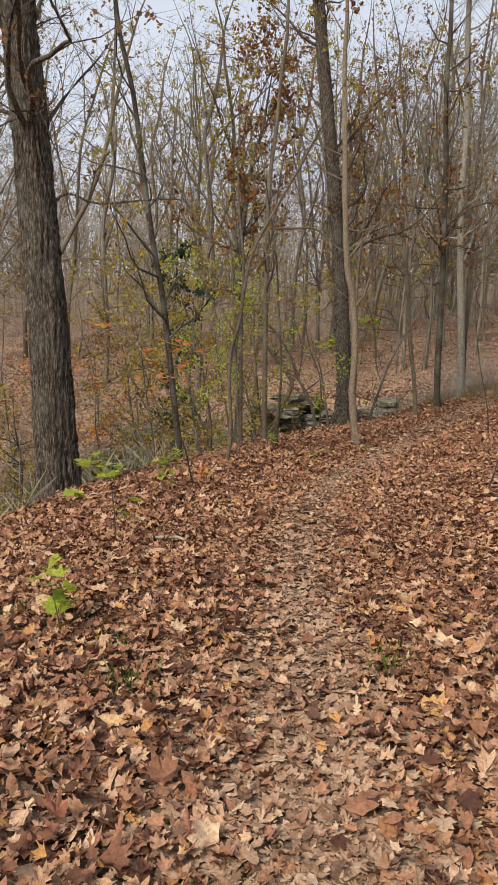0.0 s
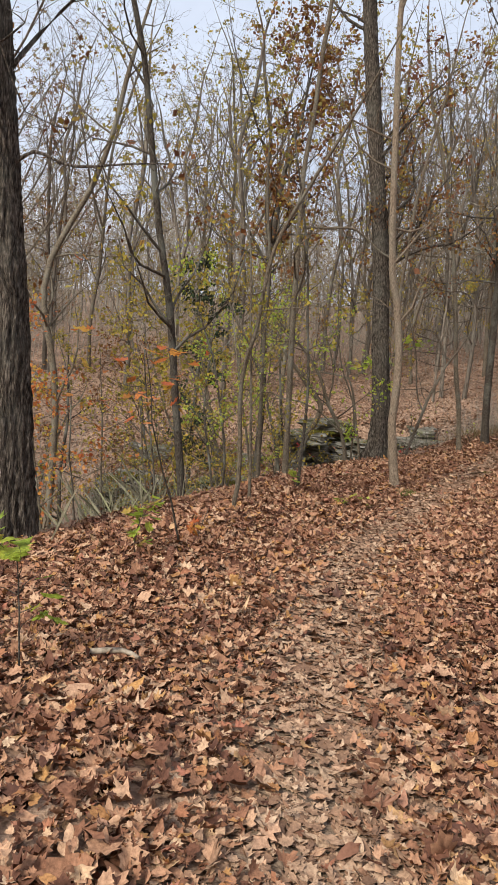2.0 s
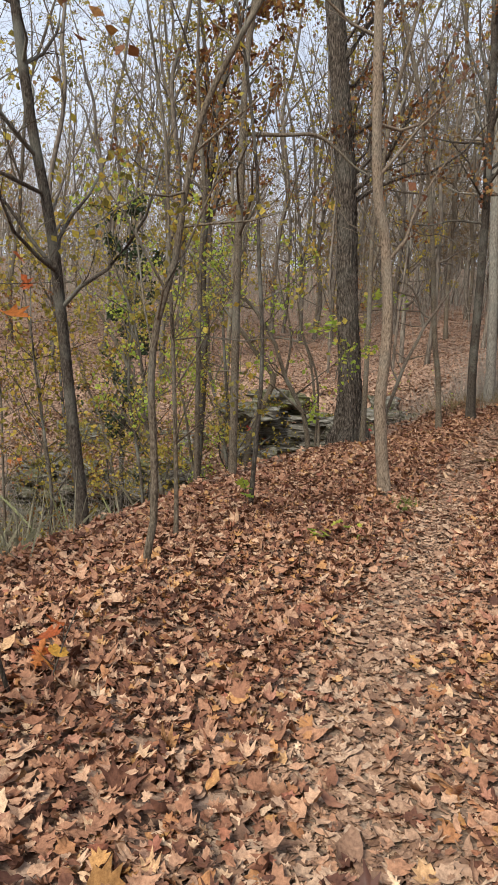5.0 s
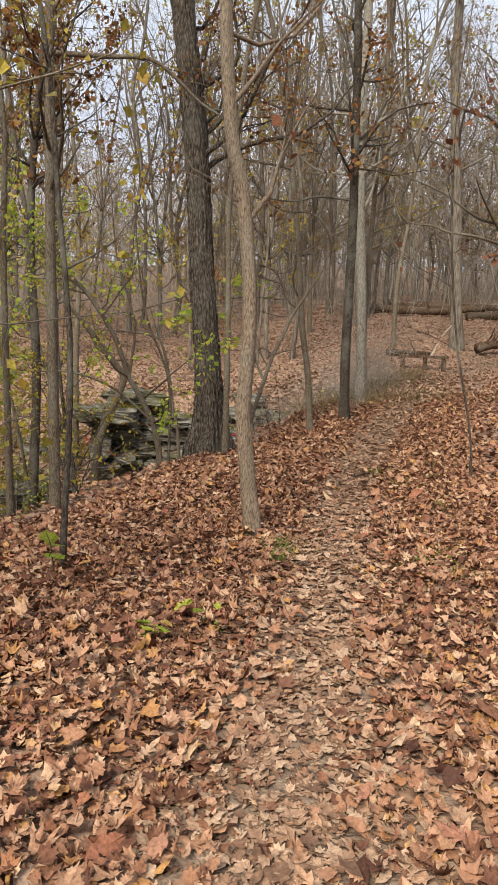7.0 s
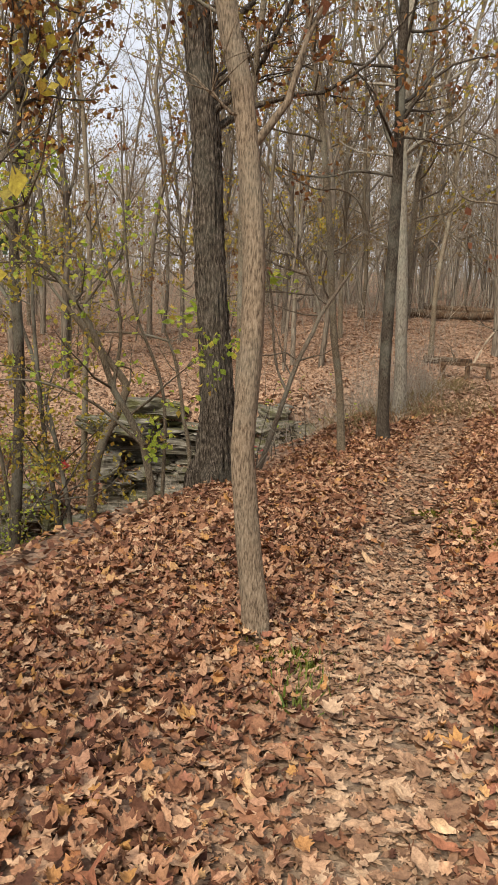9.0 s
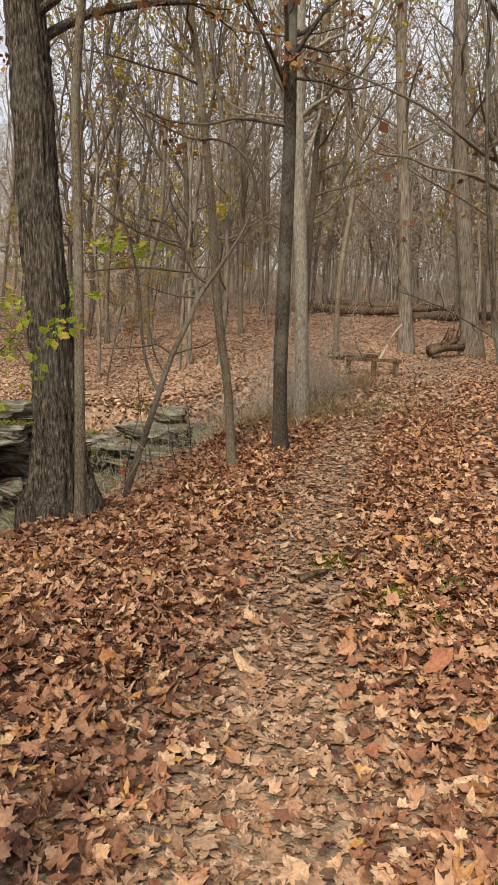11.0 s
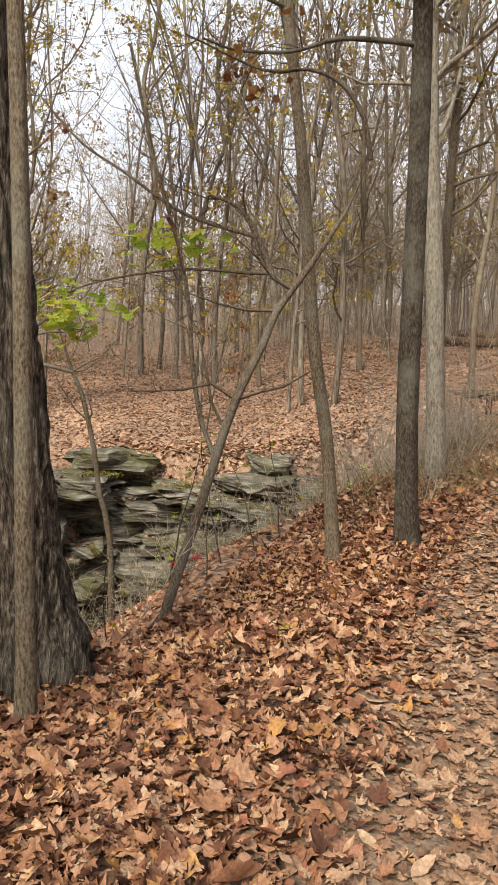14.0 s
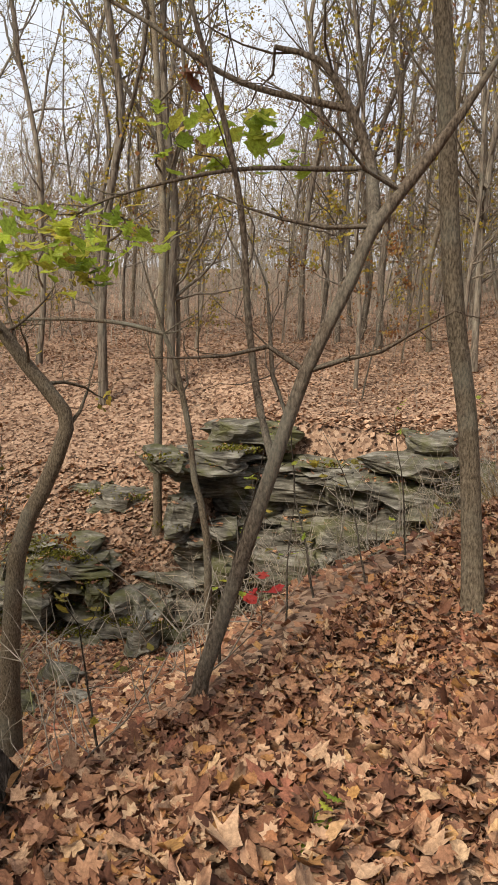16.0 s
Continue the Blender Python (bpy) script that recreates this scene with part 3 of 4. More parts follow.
make_tree("forked_tree", "leaning forked tree with bare dark limbs over the ravine",
          [(2.2, 14.3, -0.62), (2.36, 14.32, -0.09), (2.5, 14.3, 0.39), (2.61, 14.29, 0.77), (2.75, 14.27, 1.23), (2.94, 14.25, 1.65), (3.03, 14.26, 1.89), (3.27, 14.38, 2.23), (3.54, 14.43, 2.66), (3.71, 14.41, 3.08)],
          0.043, B_FORK, 19, 3.0, 9, 1.6, 1.5, None, 0, 0.1, 16, 0, 0.5, taper=0.5,
          extra=[([(3.03, 14.28, 1.88), (2.99, 14.49, 2.22), (2.89, 14.5, 2.45), (2.74, 14.52, 2.68), (2.51, 14.54, 2.76)], 0.035, 0.012),
                 ([(3.71, 14.41, 3.05), (3.64, 14.41, 3.35), (3.47, 14.43, 3.59), (3.22, 14.46, 3.69), (2.89, 14.5, 3.68), (2.3, 14.5, 3.9)], 0.022, 0.006),
                 ([(2.92, 14.5, 2.45), (2.33, 14.57, 2.62), (1.86, 14.62, 2.92), (1.53, 14.66, 3.13), (1.2, 14.7, 3.48)], 0.018, 0.006),
                 ([(2.99, 14.49, 2.19), (2.81, 14.51, 2.19), (2.29, 14.57, 2.2), (1.64, 14.65, 2.08), (1.29, 14.69, 1.91)], 0.014, 0.005),
                 ([(2.61, 14.29, 0.78), (2.49, 14.5, 1.09), (2.42, 14.55, 1.49), (2.38, 14.54, 1.93), (2.3, 14.53, 2.33), (2.18, 14.51, 2.72), (2.1, 14.49, 2.97), (1.9, 14.5, 3.8)], 0.021, 0.009)])
make_tree("shrub_tree", "many-stemmed leaning shrub with yellow-green leaves", [(0.79, 11.65, -0.5), (0.64, 11.67, 0.29), (0.3, 11.72, 0.88), (0.11, 11.74, 1.4), (-0.26, 11.78, 1.96), (-0.67, 11.84, 2.34)],
          0.045, B_GREY, 20, 3.2, 14, 0.9, 1.6, M_GREEN, 950, 0.07, 10, twigs=9,
          extra=[([(0.86, 11.64, -0.4), (0.83, 11.65, 0.84), (0.51, 11.69, 1.71), (0.37, 11.71, 2.57), (0.3, 11.8, 3.6)], 0.022, 0.007),
                 ([(0.64, 11.67, 0.29), (0.1, 11.5, 0.75), (-0.5, 11.4, 0.95), (-1.2, 11.3, 0.9)], 0.02, 0.006),
                 ([(0.3, 11.72, 0.88), (0.35, 11.8, 1.6), (0.1, 11.9, 2.5), (0.0, 12, 3.4)], 0.022, 0.006)])
make_tree("young_tree", "straight grey blotched trunk on the bank", [(-0.37, 9.03, -0.5), (-0.41, 9.04, 0.96), (-0.45, 9.04, 2.33), (-0.46, 9.05, 3.42), (-0.47, 9.05, 4.04)], 0.056, B_GREY, 21, 11, 14, 2.6, 1.8, M_OLIVE, 420, 0.06, 14,
          extra=[([(-0.46, 9.05, 3.96), (0.05, 9.0, 3.96), (0.42, 8.97, 3.97), (0.66, 8.95, 3.83), (0.9, 8.92, 3.62), (1.08, 8.9, 3.52)], 0.028, 0.012)])
make_tree("sapling", "thin dark sapling with few large leaves", [(-0.1, 6.64, -0.2), (-0.06, 6.64, 0.71), (-0.06, 6.64, 1.44), (-0.14, 6.65, 2.26), (-0.2, 6.65, 3.03)], 0.023, B_DARK, 22, 5, 9, 1.6, 1.0, M_OLIVE, 160, 0.055, 8)
make_tree("sapling", "thin grey sapling on the bank", [(-0.89, 9.6, -0.6), (-0.95, 9.61, 1.36), (-0.97, 9.62, 2.48)], 0.04, B_GREY, 23, 7, 12, 1.6, 1.3, M_OLIVE, 360, 0.06, 10)
make_tree("sapling", "crooked grey sapling rising from the leaves", [(-0.79, 4.5, -0.2), (-0.71, 4.5, 0.25), (-0.73, 4.5, 0.8), (-0.76, 4.5, 1.2), (-0.73, 4.5, 1.59), (-0.63, 4.49, 1.97), (-0.58, 4.49, 2.4), (-0.5, 4.49, 2.85), (-0.3, 4.48, 3.29)],
          0.028, B_GREY, 24, 5.5, 12, 1.5, 1.3, M_OLIVE, 190, 0.055, 12)
make_tree("sapling", "thin straight sapling with blotched bark", [(-0.63, 5.29, -0.2), (-0.68, 5.29, 0.67), (-0.73, 5.29, 1.46), (-0.78, 5.29, 2.02)], 0.019, B_GREY, 25, 4.5, 12, 0.8, 1.1, M_OLIVE, 220, 0.055, 8)
make_tree("young_tree", "dark leaning trunk at the bank's crest", [(-1.76, 6.92, -0.6), (-1.96, 6.9, 0.93), (-2.14, 6.87, 2.37), (-2.35, 6.85, 3.41), (-2.5, 6.83, 4.42), (-2.69, 6.81, 5.73)], 0.062, B_DARK, 26, 10, 18, 2.0, 2.1, M_OLIVE, 420, 0.08, 12)
make_tree("sapling", "thin bent sapling beside the path", [(4.36, 9.74, 0.0), (4.24, 9.76, 0.68), (4.05, 9.79, 1.46), (3.89, 9.81, 2.54), (3.82, 9.83, 3.76)], 0.016, B_DARK, 27, 4.5, 8, 1.5, 1.0, M_DEAD, 30, 0.09, 8)
make_tree("tree", "straight grey-green trunk beside the path", [(7.1, 13.87, 0.1), (6.95, 13.91, 1.52), (6.71, 13.98, 3.77), (6.56, 14.02, 5.88)], 0.115, B_GREY, 28, 15, 18, 2.4, 2.4, M_DEAD, 260, 0.09, 18, 0.02,
          extra=[([(6.8, 13.95, 3.25), (6.2, 13.5, 3.28), (5.73, 13.26, 3.31), (5.35, 13.33, 3.35), (5.09, 13.38, 3.44), (4.75, 13.45, 3.47), (4.55, 13.49, 3.65), (4.38, 13.52, 3.97)], 0.032, 0.008),
                 ([(4.73, 13.45, 3.46), (4.51, 13.5, 3.25), (4.49, 13.5, 3.08), (4.7, 13.46, 2.9), (5.01, 13.4, 2.63), (5.43, 13.32, 2.36)], 0.010, 0.004),
                 ([(6.72, 13.98, 3.7), (6.2, 13.6, 3.6), (5.69, 13.27, 3.66), (5.3, 13.34, 3.92), (4.9, 13.42, 4.09), (4.41, 13.51, 4.25), (3.93, 13.61, 4.36)], 0.028, 0.007)])
make_tree("young_tree", "sharply bent trunk down in the ravine", [(-0.46, 17.38, -2.6), (-0.33, 17.4, -0.81), (-0.08, 17.44, -0.17), (0.16, 17.48, 0.46), (0.06, 17.46, 0.73), (-0.21, 17.42, 1.05), (-0.44, 17.38, 1.36), (-0.9, 17.3, 1.9)], 0.105, B_GREY, 29, 5.0, 8, 3.0, 1.5, M_OLIVE, 60, 0.08, 14)
make_tree("young_tree", "slim trunk with a level limb above the ravine", [(1.46, 18.28, -2.4), (1.4, 18.27, -0.73), (1.26, 18.24, -0.12), (1.19, 18.23, 0.43), (1.03, 18.21, 1.13), (0.91, 18.19, 1.41)], 0.05, B_GREY, 30, 4.5, 6, 3.0, 1.2, None, 0, 0.1, 12,
          extra=[([(0.91, 18.19, 1.41), (0.39, 18.1, 1.51), (-0.41, 17.97, 1.51), (-0.9, 17.91, 1.42)], 0.026, 0.008)])
make_tree("tree", "slim grey trunk at the foot of the rocks", [(-1.42, 25.9, -3.2), (-1.44, 25.9, -1.3), (-1.45, 25.9, 1.2), (-1.40, 25.9, 3.6), (-1.55, 25.9, 6.1)], 0.10, B_GREY, 31, 15, 18, 4.5, 2.6, M_RUST, 180, 0.1, 14)
make_tree("tree", "light leaning trunk below the bank", [(-4.47, 8.5, -2.4), (-4.38, 8.51, 0.69), (-4.66, 8.48, 2.59), (-4.36, 8.52, 3.53), (-3.95, 8.56, 4.3), (-3.64, 8.6, 5.2), (-3.46, 8.62, 6.09)], 0.07, B_GREY, 32, 11, 18, 2.5, 2.2, M_RUST, 150, 0.08, 12)
make_tree("tree", "tall grey trunk on the slope near the logs", [(14.22, 31.76, 1.6), (13.78, 31.85, 6.83), (13.31, 31.94, 11.6)], 0.26, B_WOODS, 33, 22, 20, 7, 4.0, M_OLIVE, 260, 0.12, 14)
make_tree("tree", "tall grey trunk with a wide foot on the slope", [(16.94, 31.58, 1.7), (16.33, 31.75, 5.76), (15.76, 31.9, 10.45)], 0.34, B_WOODS, 34, 24, 20, 7, 4.0, M_OLIVE, 260, 0.12, 14, 0, 0.6)

for k, (x, y, hh, lm) in enumerate(((-2.6, 8.2, 4.2, M_OLIVE), (-3.2, 10.4, 5.5, M_OLIVE), (-1.7, 10.2, 4.5, M_GREEN), (-3.9, 6.6, 3.6, M_ORANGE), (-2.2, 12.4, 6.0, M_OLIVE), (-4.8, 13.2, 6.5, M_RUST),
                                 (-0.6, 13.6, 5.5, M_OLIVE), (-1.5, 15.8, 6.5, M_GREEN), (-5.6, 9.5, 5.0, M_OLIVE), (-3.4, 16.8, 7.0, M_OLIVE),
                                 (-0.9, 17.5, 7.5, M_OLIVE), (-2.8, 19.0, 8.0, M_OLIVE), (-4.5, 17.6, 7.0, M_RUST), (-2.0, 14.0, 6.5, M_OLIVE), (-6.5, 15.0, 7.5, M_OLIVE))):
    make_tree("sapling", "understory sapling with yellow and olive autumn leaves", [(x, y, g1(x, y) - 0.1), (x + 0.1, y, g1(x, y) + 1.2), (x - 0.1, y + 0.1, g1(x, y) + 2.4)], 0.022 + 0.003 * k, B_GREY if k % 2 else B_DARK, 700 + k, hh,
              18, 1.0, 1.7, lm, 1100, 0.066, 8, segs=7, crook=0.1, group="understory saplings below the bank")
make_tree("oak_tree", "slim oak holding rusty brown leaves in the ravine", [(-1.5, 15.6, g1(-1.5, 15.6) - 0.1), (-1.4, 15.6, 0.6), (-1.5, 15.5, 3.5), (-1.25, 15.4, 6.5)], 0.10, B_DARK, 730, 13.5, 30, 7.6, 2.6, M_RUST, 3600, 0.11, 12, twigs=7, crook=0.1)
make_tree("cedar_tree", "dark green cedar standing in the ravine woods", [(-4.2, 21.0, g1(-4.2, 21.0) - 0.1), (-4.2, 21.0, g1(-4.2, 21.0) + 3), (-4.1, 21.0, g1(-4.2, 21.0) + 6)], 0.09, B_DARK, 720, 9.5, 40, 2.0, 1.5, M_CEDAR, 2600, 0.13, 10, segs=6, lift=0.0)
# trees of the woods round about, in a few growth forms
TALL, UNDER = [], []
for k in range(9):
    rng = np.random.default_rng(200 + k)
    hh = rng.uniform(13, 20)
    lean = rng.normal(0, 0.35, 2)
    mat = (B_WOODS, B_GREY, B_WOODS, B_GREY, B_WOODS, B_WOODS, B_WOODS, B_WOODS, B_WOODS)[k]
    lm = (M_TAN, None, M_RUST, M_TAN, M_OLIVE, M_TAN, M_OLIVE, None, M_TAN)[k]
    sway = rng.normal(0, 0.16, (4, 2))
    t = make_tree("tree", "tall bare woodland tree with a few withered leaves", [(0, 0, 0)] + [(lean[0] * q + sway[j][0], lean[1] * q + sway[j][1], hh * 0.14 * (j + 1)) for j, q in enumerate((0.15, 0.4, 0.7, 1.0))],
                  rng.uniform(0.06, 0.14), mat, 300 + k, hh, 20, 2.4, 3.0, lm, 1700, 0.12, 7, 0, 0.4, twigs=5, fine=2, group="trees of the woods", segs=6, forks=3, crook=0.11)
    t.location = (0, -300 - 8 * k, ground(np.array([0.0]), np.array([-300.0]))[0])
    TALL.append(t)
for k in range(8):
    rng = np.random.default_rng(400 + k)
    hh = rng.uniform(3.5, 7.5)
    lean = rng.normal(0, 0.5, 2)
    mat = (B_GREY, B_WOODS, B_DARK, B_WOODS)[k % 4]
    lm = (M_OLIVE, M_TAN, None, M_RUST, M_OLIVE, M_TAN, M_RUST, None)[k]
    t = make_tree("sapling", "thin woodland sapling with fine bare twigs", [(0, 0, 0), (lean[0] * 0.5, lean[1] * 0.5, hh * 0.35), (lean[0], lean[1], hh * 0.7)], rng.uniform(0.015, 0.04), mat, 500 + k, hh,
                  16, 0.6, 1.7, lm, 420, 0.09, 5, 0, 0.3, twigs=5, fine=1, group="saplings of the woods", segs=6)
    t.location = (12 * k, -330, 0)
    UNDER.append(t)


BARE = [t for k, t in enumerate(TALL) if k in (1, 5, 7)]


def open_ground(x, y):
    """How far a place lies from the path, and from the view along it to the bench."""
    t = min(max(((x - 4.5) * 6.2 + (y - 12) * 14.8) / (6.2 ** 2 + 14.8 ** 2), 0), 1)
    return min(abs(x - float(np.interp(y, PATH_Y, PATH_X))), math.hypot(x - 4.5 - 6.2 * t, y - 12 - 14.8 * t) + 0.4)


def plant(stock, count, seed, area, keep, gap):
    rng, done = np.random.default_rng(seed), []
    while len(done) < count:
        x, y = rng.uniform(area[0], area[1]), rng.uniform(area[2], area[3])
        if not keep(x, y) or any((x - a) ** 2 + (y - b) ** 2 < gap * gap for a, b in done):
            continue
        done.append((x, y))
        src = stock[rng.integers(0, len(stock))]
        s = rng.uniform(0.8, 1.2)
        m = Matrix.Translation((x, y, g1(x, y) - 0.1)) @ Matrix.Rotation(rng.uniform(0, 6.28), 4, "Z")
        if len(done) <= len(stock) and src.location.y < -250:
            src.matrix_basis = m
            continue
        copy_thing(src, m)


def off_hill(x, y):
    return y > ledge_y(np.array([x]))[0] + (1.5 if x > 0 else 5) and open_ground(x, y) > 1.8


def off_left(x, y):
    return edge_off(np.array([x]), np.array([y]))[0] > 2.2 and (y < 22 or x < -8) and math.hypot(x - 3, y - 11) > 9


def off_right(x, y):
    return x - float(np.interp(y, PATH_Y, PATH_X)) > 2.9


plant(TALL, 56, 1, (-38, 46, 27, 72), off_hill, 2.2)
plant(BARE, 15, 2, (-32, -3, 2, 40), off_left, 2.0)
plant(TALL, 32, 3, (4, 30, -4, 30), off_right, 2.4)
plant(TALL, 14, 14, (2, 22, 29, 44), off_hill, 1.6)
plant([TALL[2], TALL[4], TALL[6]], 10, 31, (-10, 7, 30, 46), off_hill, 1.8)
plant(BARE, 12, 21, (-16, 22, 29, 50), off_hill, 1.5)
plant(UNDER, 34, 4, (-28, 36, 27, 52), off_hill, 1.0)
plant(UNDER, 28, 5, (-16, 0, 1, 26), off_left, 0.9)
plant(UNDER, 24, 6, (4, 20, 0, 28), off_right, 1.0)


def thin(r0, r1, m):
    return r0[:, None] * np.linspace(1, 0, m)[None] + r1 * np.linspace(0, 1, m)[None]


def far_woods(name, seed, count, area, tall, boughs=20):
    rng, w = np.random.default_rng(seed), Wood()
    x, y = rng.uniform(area[0], area[1], count), rng.uniform(area[2], area[3], count)
    hh = rng.uniform(0.5, 1.15, count) * tall
    way = np.column_stack([rng.normal(0, 0.12, (count, 2)), np.ones(count)])
    p = meanders(rng, np.column_stack([x, y, ground(x, y) - 0.3]), way, hh, 8, 0.11, 0.1)
    w.strands(p, thin(rng.uniform(0.04, 0.14, count), 0.02, 9))
    n = count * boughs
    start = p[np.repeat(np.arange(count), boughs), rng.integers(2, 9, n)]
    way = np.column_stack([rng.normal(0, 1, (n, 2)), rng.uniform(0.2, 1.7, n)])
    q = meanders(rng, start, way, rng.uniform(1.2, 4.2, n), 3, 0.3, 0.1)
    w.strands(q, thin(np.full(n, 0.040), 0.014, 4))
    if tall >= 16:
        n = count * 110
        pos = q[rng.integers(0, len(q), n), rng.integers(1, 4, n)] + rng.normal(0, 0.45, (n, 3))
        v, f = leaf_quads(rng, pos, rng.uniform(0.12, 0.26, n))
        tagged(new("far_foliage", mesh_np("far_foliage", v, f, M_TAN if seed % 2 else M_OLIVE, False)), "thin tan and olive leaves of distant trees", "foliage", kind="stuff")
    # the haze over these woods is only the paler bark colour
    return tagged(new(name, w.mesh(name, B_HAZE)), "distant bare grey-brown woods, haze paled into the bark", "woods", kind="stuff")


def brush(name, seed, count, area, keep, low, high, thick=1.0, mat=None):
    """Thin bare stems standing close together."""
    rng, w, spots = np.random.default_rng(seed), Wood(), []
    while len(spots) < count:
        x, y = rng.uniform(area[0], area[1]), rng.uniform(area[2], area[3])
        if keep(x, y):
            spots.append((x, y))
    xy = np.array(spots)
    hh = rng.uniform(low, high, count)
    way = np.column_stack([rng.normal(0, 0.25, (count, 2)), np.ones(count)])
    p = meanders(rng, np.column_stack([xy, ground(xy[:, 0], xy[:, 1]) - 0.05]), way, hh, 5, 0.15, 0.03)
    r = rng.uniform(0.003, 0.009, count) * thick
    w.strands(p, thin(r, 0.002, 6))
    who = np.repeat(np.arange(count), 4)
    way = np.column_stack([rng.normal(0, 1, (len(who), 2)), rng.uniform(0.1, 1.0, len(who))])
    q = meanders(rng, p[who, rng.integers(1, 5, len(who))], way, hh[who] * rng.uniform(0.2, 0.5, len(who)), 3, 0.3, 0.05)
    w.strands(q, thin(r[who] * 0.6, 0.0015, 4))
    # without a mat of its own, brush takes the haze-paled bark
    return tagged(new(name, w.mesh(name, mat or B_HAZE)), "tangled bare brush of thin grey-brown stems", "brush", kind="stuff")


far_woods("far_woods", 7, 430, (-60, 70, 58, 105), 17)
far_woods("far_woods", 11, 170, (6, 60, 46, 64), 18)
far_woods("far_woods", 12, 420, (-75, 60, 85, 165), 21)
far_woods("far_woods", 13, 420, (-95, 80, 150, 250), 26, 14)
far_woods("far_woods", 8, 300, (-75, -26, 0, 75), 15)
far_woods("far_woods", 9, 200, (26, 70, -5, 62), 17)
far_woods("far_woods", 10, 120, (-30, 40, -60, -14), 16)
brush("brush", 21, 800, (-30, 30, 28, 56), off_hill, 0.8, 3.2)
brush("brush", 27, 2000, (-40, 36, 36, 66), off_hill, 1.5, 5.0, 2.2)
brush("brush", 22, 2100, (-24, -2, 3, 26), off_left, 1.0, 4.2, 1.3)
brush("brush", 23, 420, (3, 16, -2, 24), off_right, 0.6, 2.2)
brush("brush", 25, 150, (-0.8, 6.2, 22.8, 25.8), lambda x, y: True, 0.7, 2.2, 1.6, B_BLEACH)
brush("brush", 26, 1900, (-60, 60, 50, 125), off_hill, 2.5, 8.0, 4.0)
brush("brush", 28, 300, (4.7, 7.8, 16.6, 23), lambda x, y: x - float(np.interp(y, PATH_Y, PATH_X)) < -1.0, 0.6, 2.2, 1.0)
brush("brush", 24, 150, (-0.6, 7.5, 13.5, 24), lambda x, y: 0.1 < edge_off(np.array([x]), np.array([y]))[0] < 1.8, 0.4, 1.2)


# ---------------------------------------------------------------- rocks of the ravine
def stone_meshes(count, seed):
    """Slabs of bedded rock: worn corners, notched beds, rough faces."""
    out = []
    for k in range(count):
        bm = bmesh.new()
        bmesh.ops.create_cube(bm, size=1.0)
        bmesh.ops.subdivide_edges(bm, edges=bm.edges[:], cuts=5, use_grid_fill=True)
        for v in bm.verts:
            c = v.co.copy()
            f = 1 - 0.12 * (abs(c.x) > 0.4 and abs(c.y) > 0.4) - 0.07 * (abs(c.z) > 0.4)
            bed = 0.16 * noise.noise(Vector((k * 5.3, seed, c.z * 3.1))) if abs(c.z) < 0.45 else 0.0
            v.co = Vector((c.x * (f + bed * 0.4), c.y * (f + bed), c.z)) + noise.noise_vector(c * 1.5 + Vector((k * 7.1, seed, 0))) * 0.30 + noise.noise_vector(c * 4.2 + Vector((k * 3.3, 1, seed))) * 0.11
        me = bpy.data.meshes.new("stone")
        bm.to_mesh(me)
        bm.free()
        me.materials.append(M_STONE)
        out.append(me)
    return out


STONES = stone_meshes(12, 3)


def stone(parent, x, y, z, sx, sy, sz, rz, tilt=0.0, rng=None):
    ob = new("stone", STONES[int(rng.integers(0, len(STONES)))])
    ob.parent = parent
    ob.matrix_basis = pose(x, y, z, math.degrees(tilt), math.degrees(tilt * 0.6), math.degrees(rz)) @ Matrix.Diagonal((sx, sy, sz, 1))


rng = np.random.default_rng(5)
ROCK_TOPS = []
for label, x0, x1, z0, z1, back in (("layered grey sandstone ledge with moss and dark gaps", -1.2, 5.7, -5.2, -0.62, 0.0), ("low mossy rock shelf above the stream bed", -9.0, -0.6, -6.6, -3.2, 0.0),
                                    ("small mossy outcrop on the leafy slope", -9.0, -2.0, -3.5, -2.35, 2.1)):
    ledge = tagged(new("rock_ledge"), label, "rock ledge")
    z = z0
    while z < z1:
        th = rng.uniform(0.14, 0.5)
        x, out = x0 + rng.uniform(0, 0.8), rng.uniform(-0.4, 0.3)
        while x < x1:
            wd = rng.uniform(0.35, 1.7)
            xm = x + wd / 2
            top = z1 + 0.28 * math.sin(xm * 1.7 + 1) + 0.15 * math.sin(xm * 4.3) - 0.5 * max(0.0, xm - 4.6)
            if z + th < top + rng.uniform(-0.3, 0.1) and rng.random() < 0.93:
                y = float(ledge_y(np.array(xm))) + back + out + rng.uniform(-0.4, 0.35) + 0.12 * (z - z1)
                deep = rng.uniform(1.2, 1.7)
                stone(ledge, xm, y + 0.6, z + th / 2, wd * 1.2, deep, th * rng.uniform(1.1, 1.5), rng.normal(0, 0.25), rng.normal(0, 0.07), rng)
                ROCK_TOPS.append((xm, y + 0.6, z + th * 1.02, wd, deep))
            x += wd
        z += th
for k in range(22):
    x, y = rng.uniform(-5, 6.5), rng.uniform(19.5, 25.0)
    if edge_off(np.array([x]), np.array([y]))[0] < 2.5:
        continue
    b = tagged(new("boulder", STONES[k % len(STONES)]), "mossy grey boulder in the ravine", "boulder", "boulders in the ravine")
    s = rng.uniform(0.25, 0.6)
    b.matrix_basis = pose(x, y, g1(x, y) + 0.1 * s, rng.uniform(-12, 12), rng.uniform(-12, 12), rng.uniform(0, 360)) @ Matrix.Diagonal((s * 1.5, s, s * 0.6, 1))


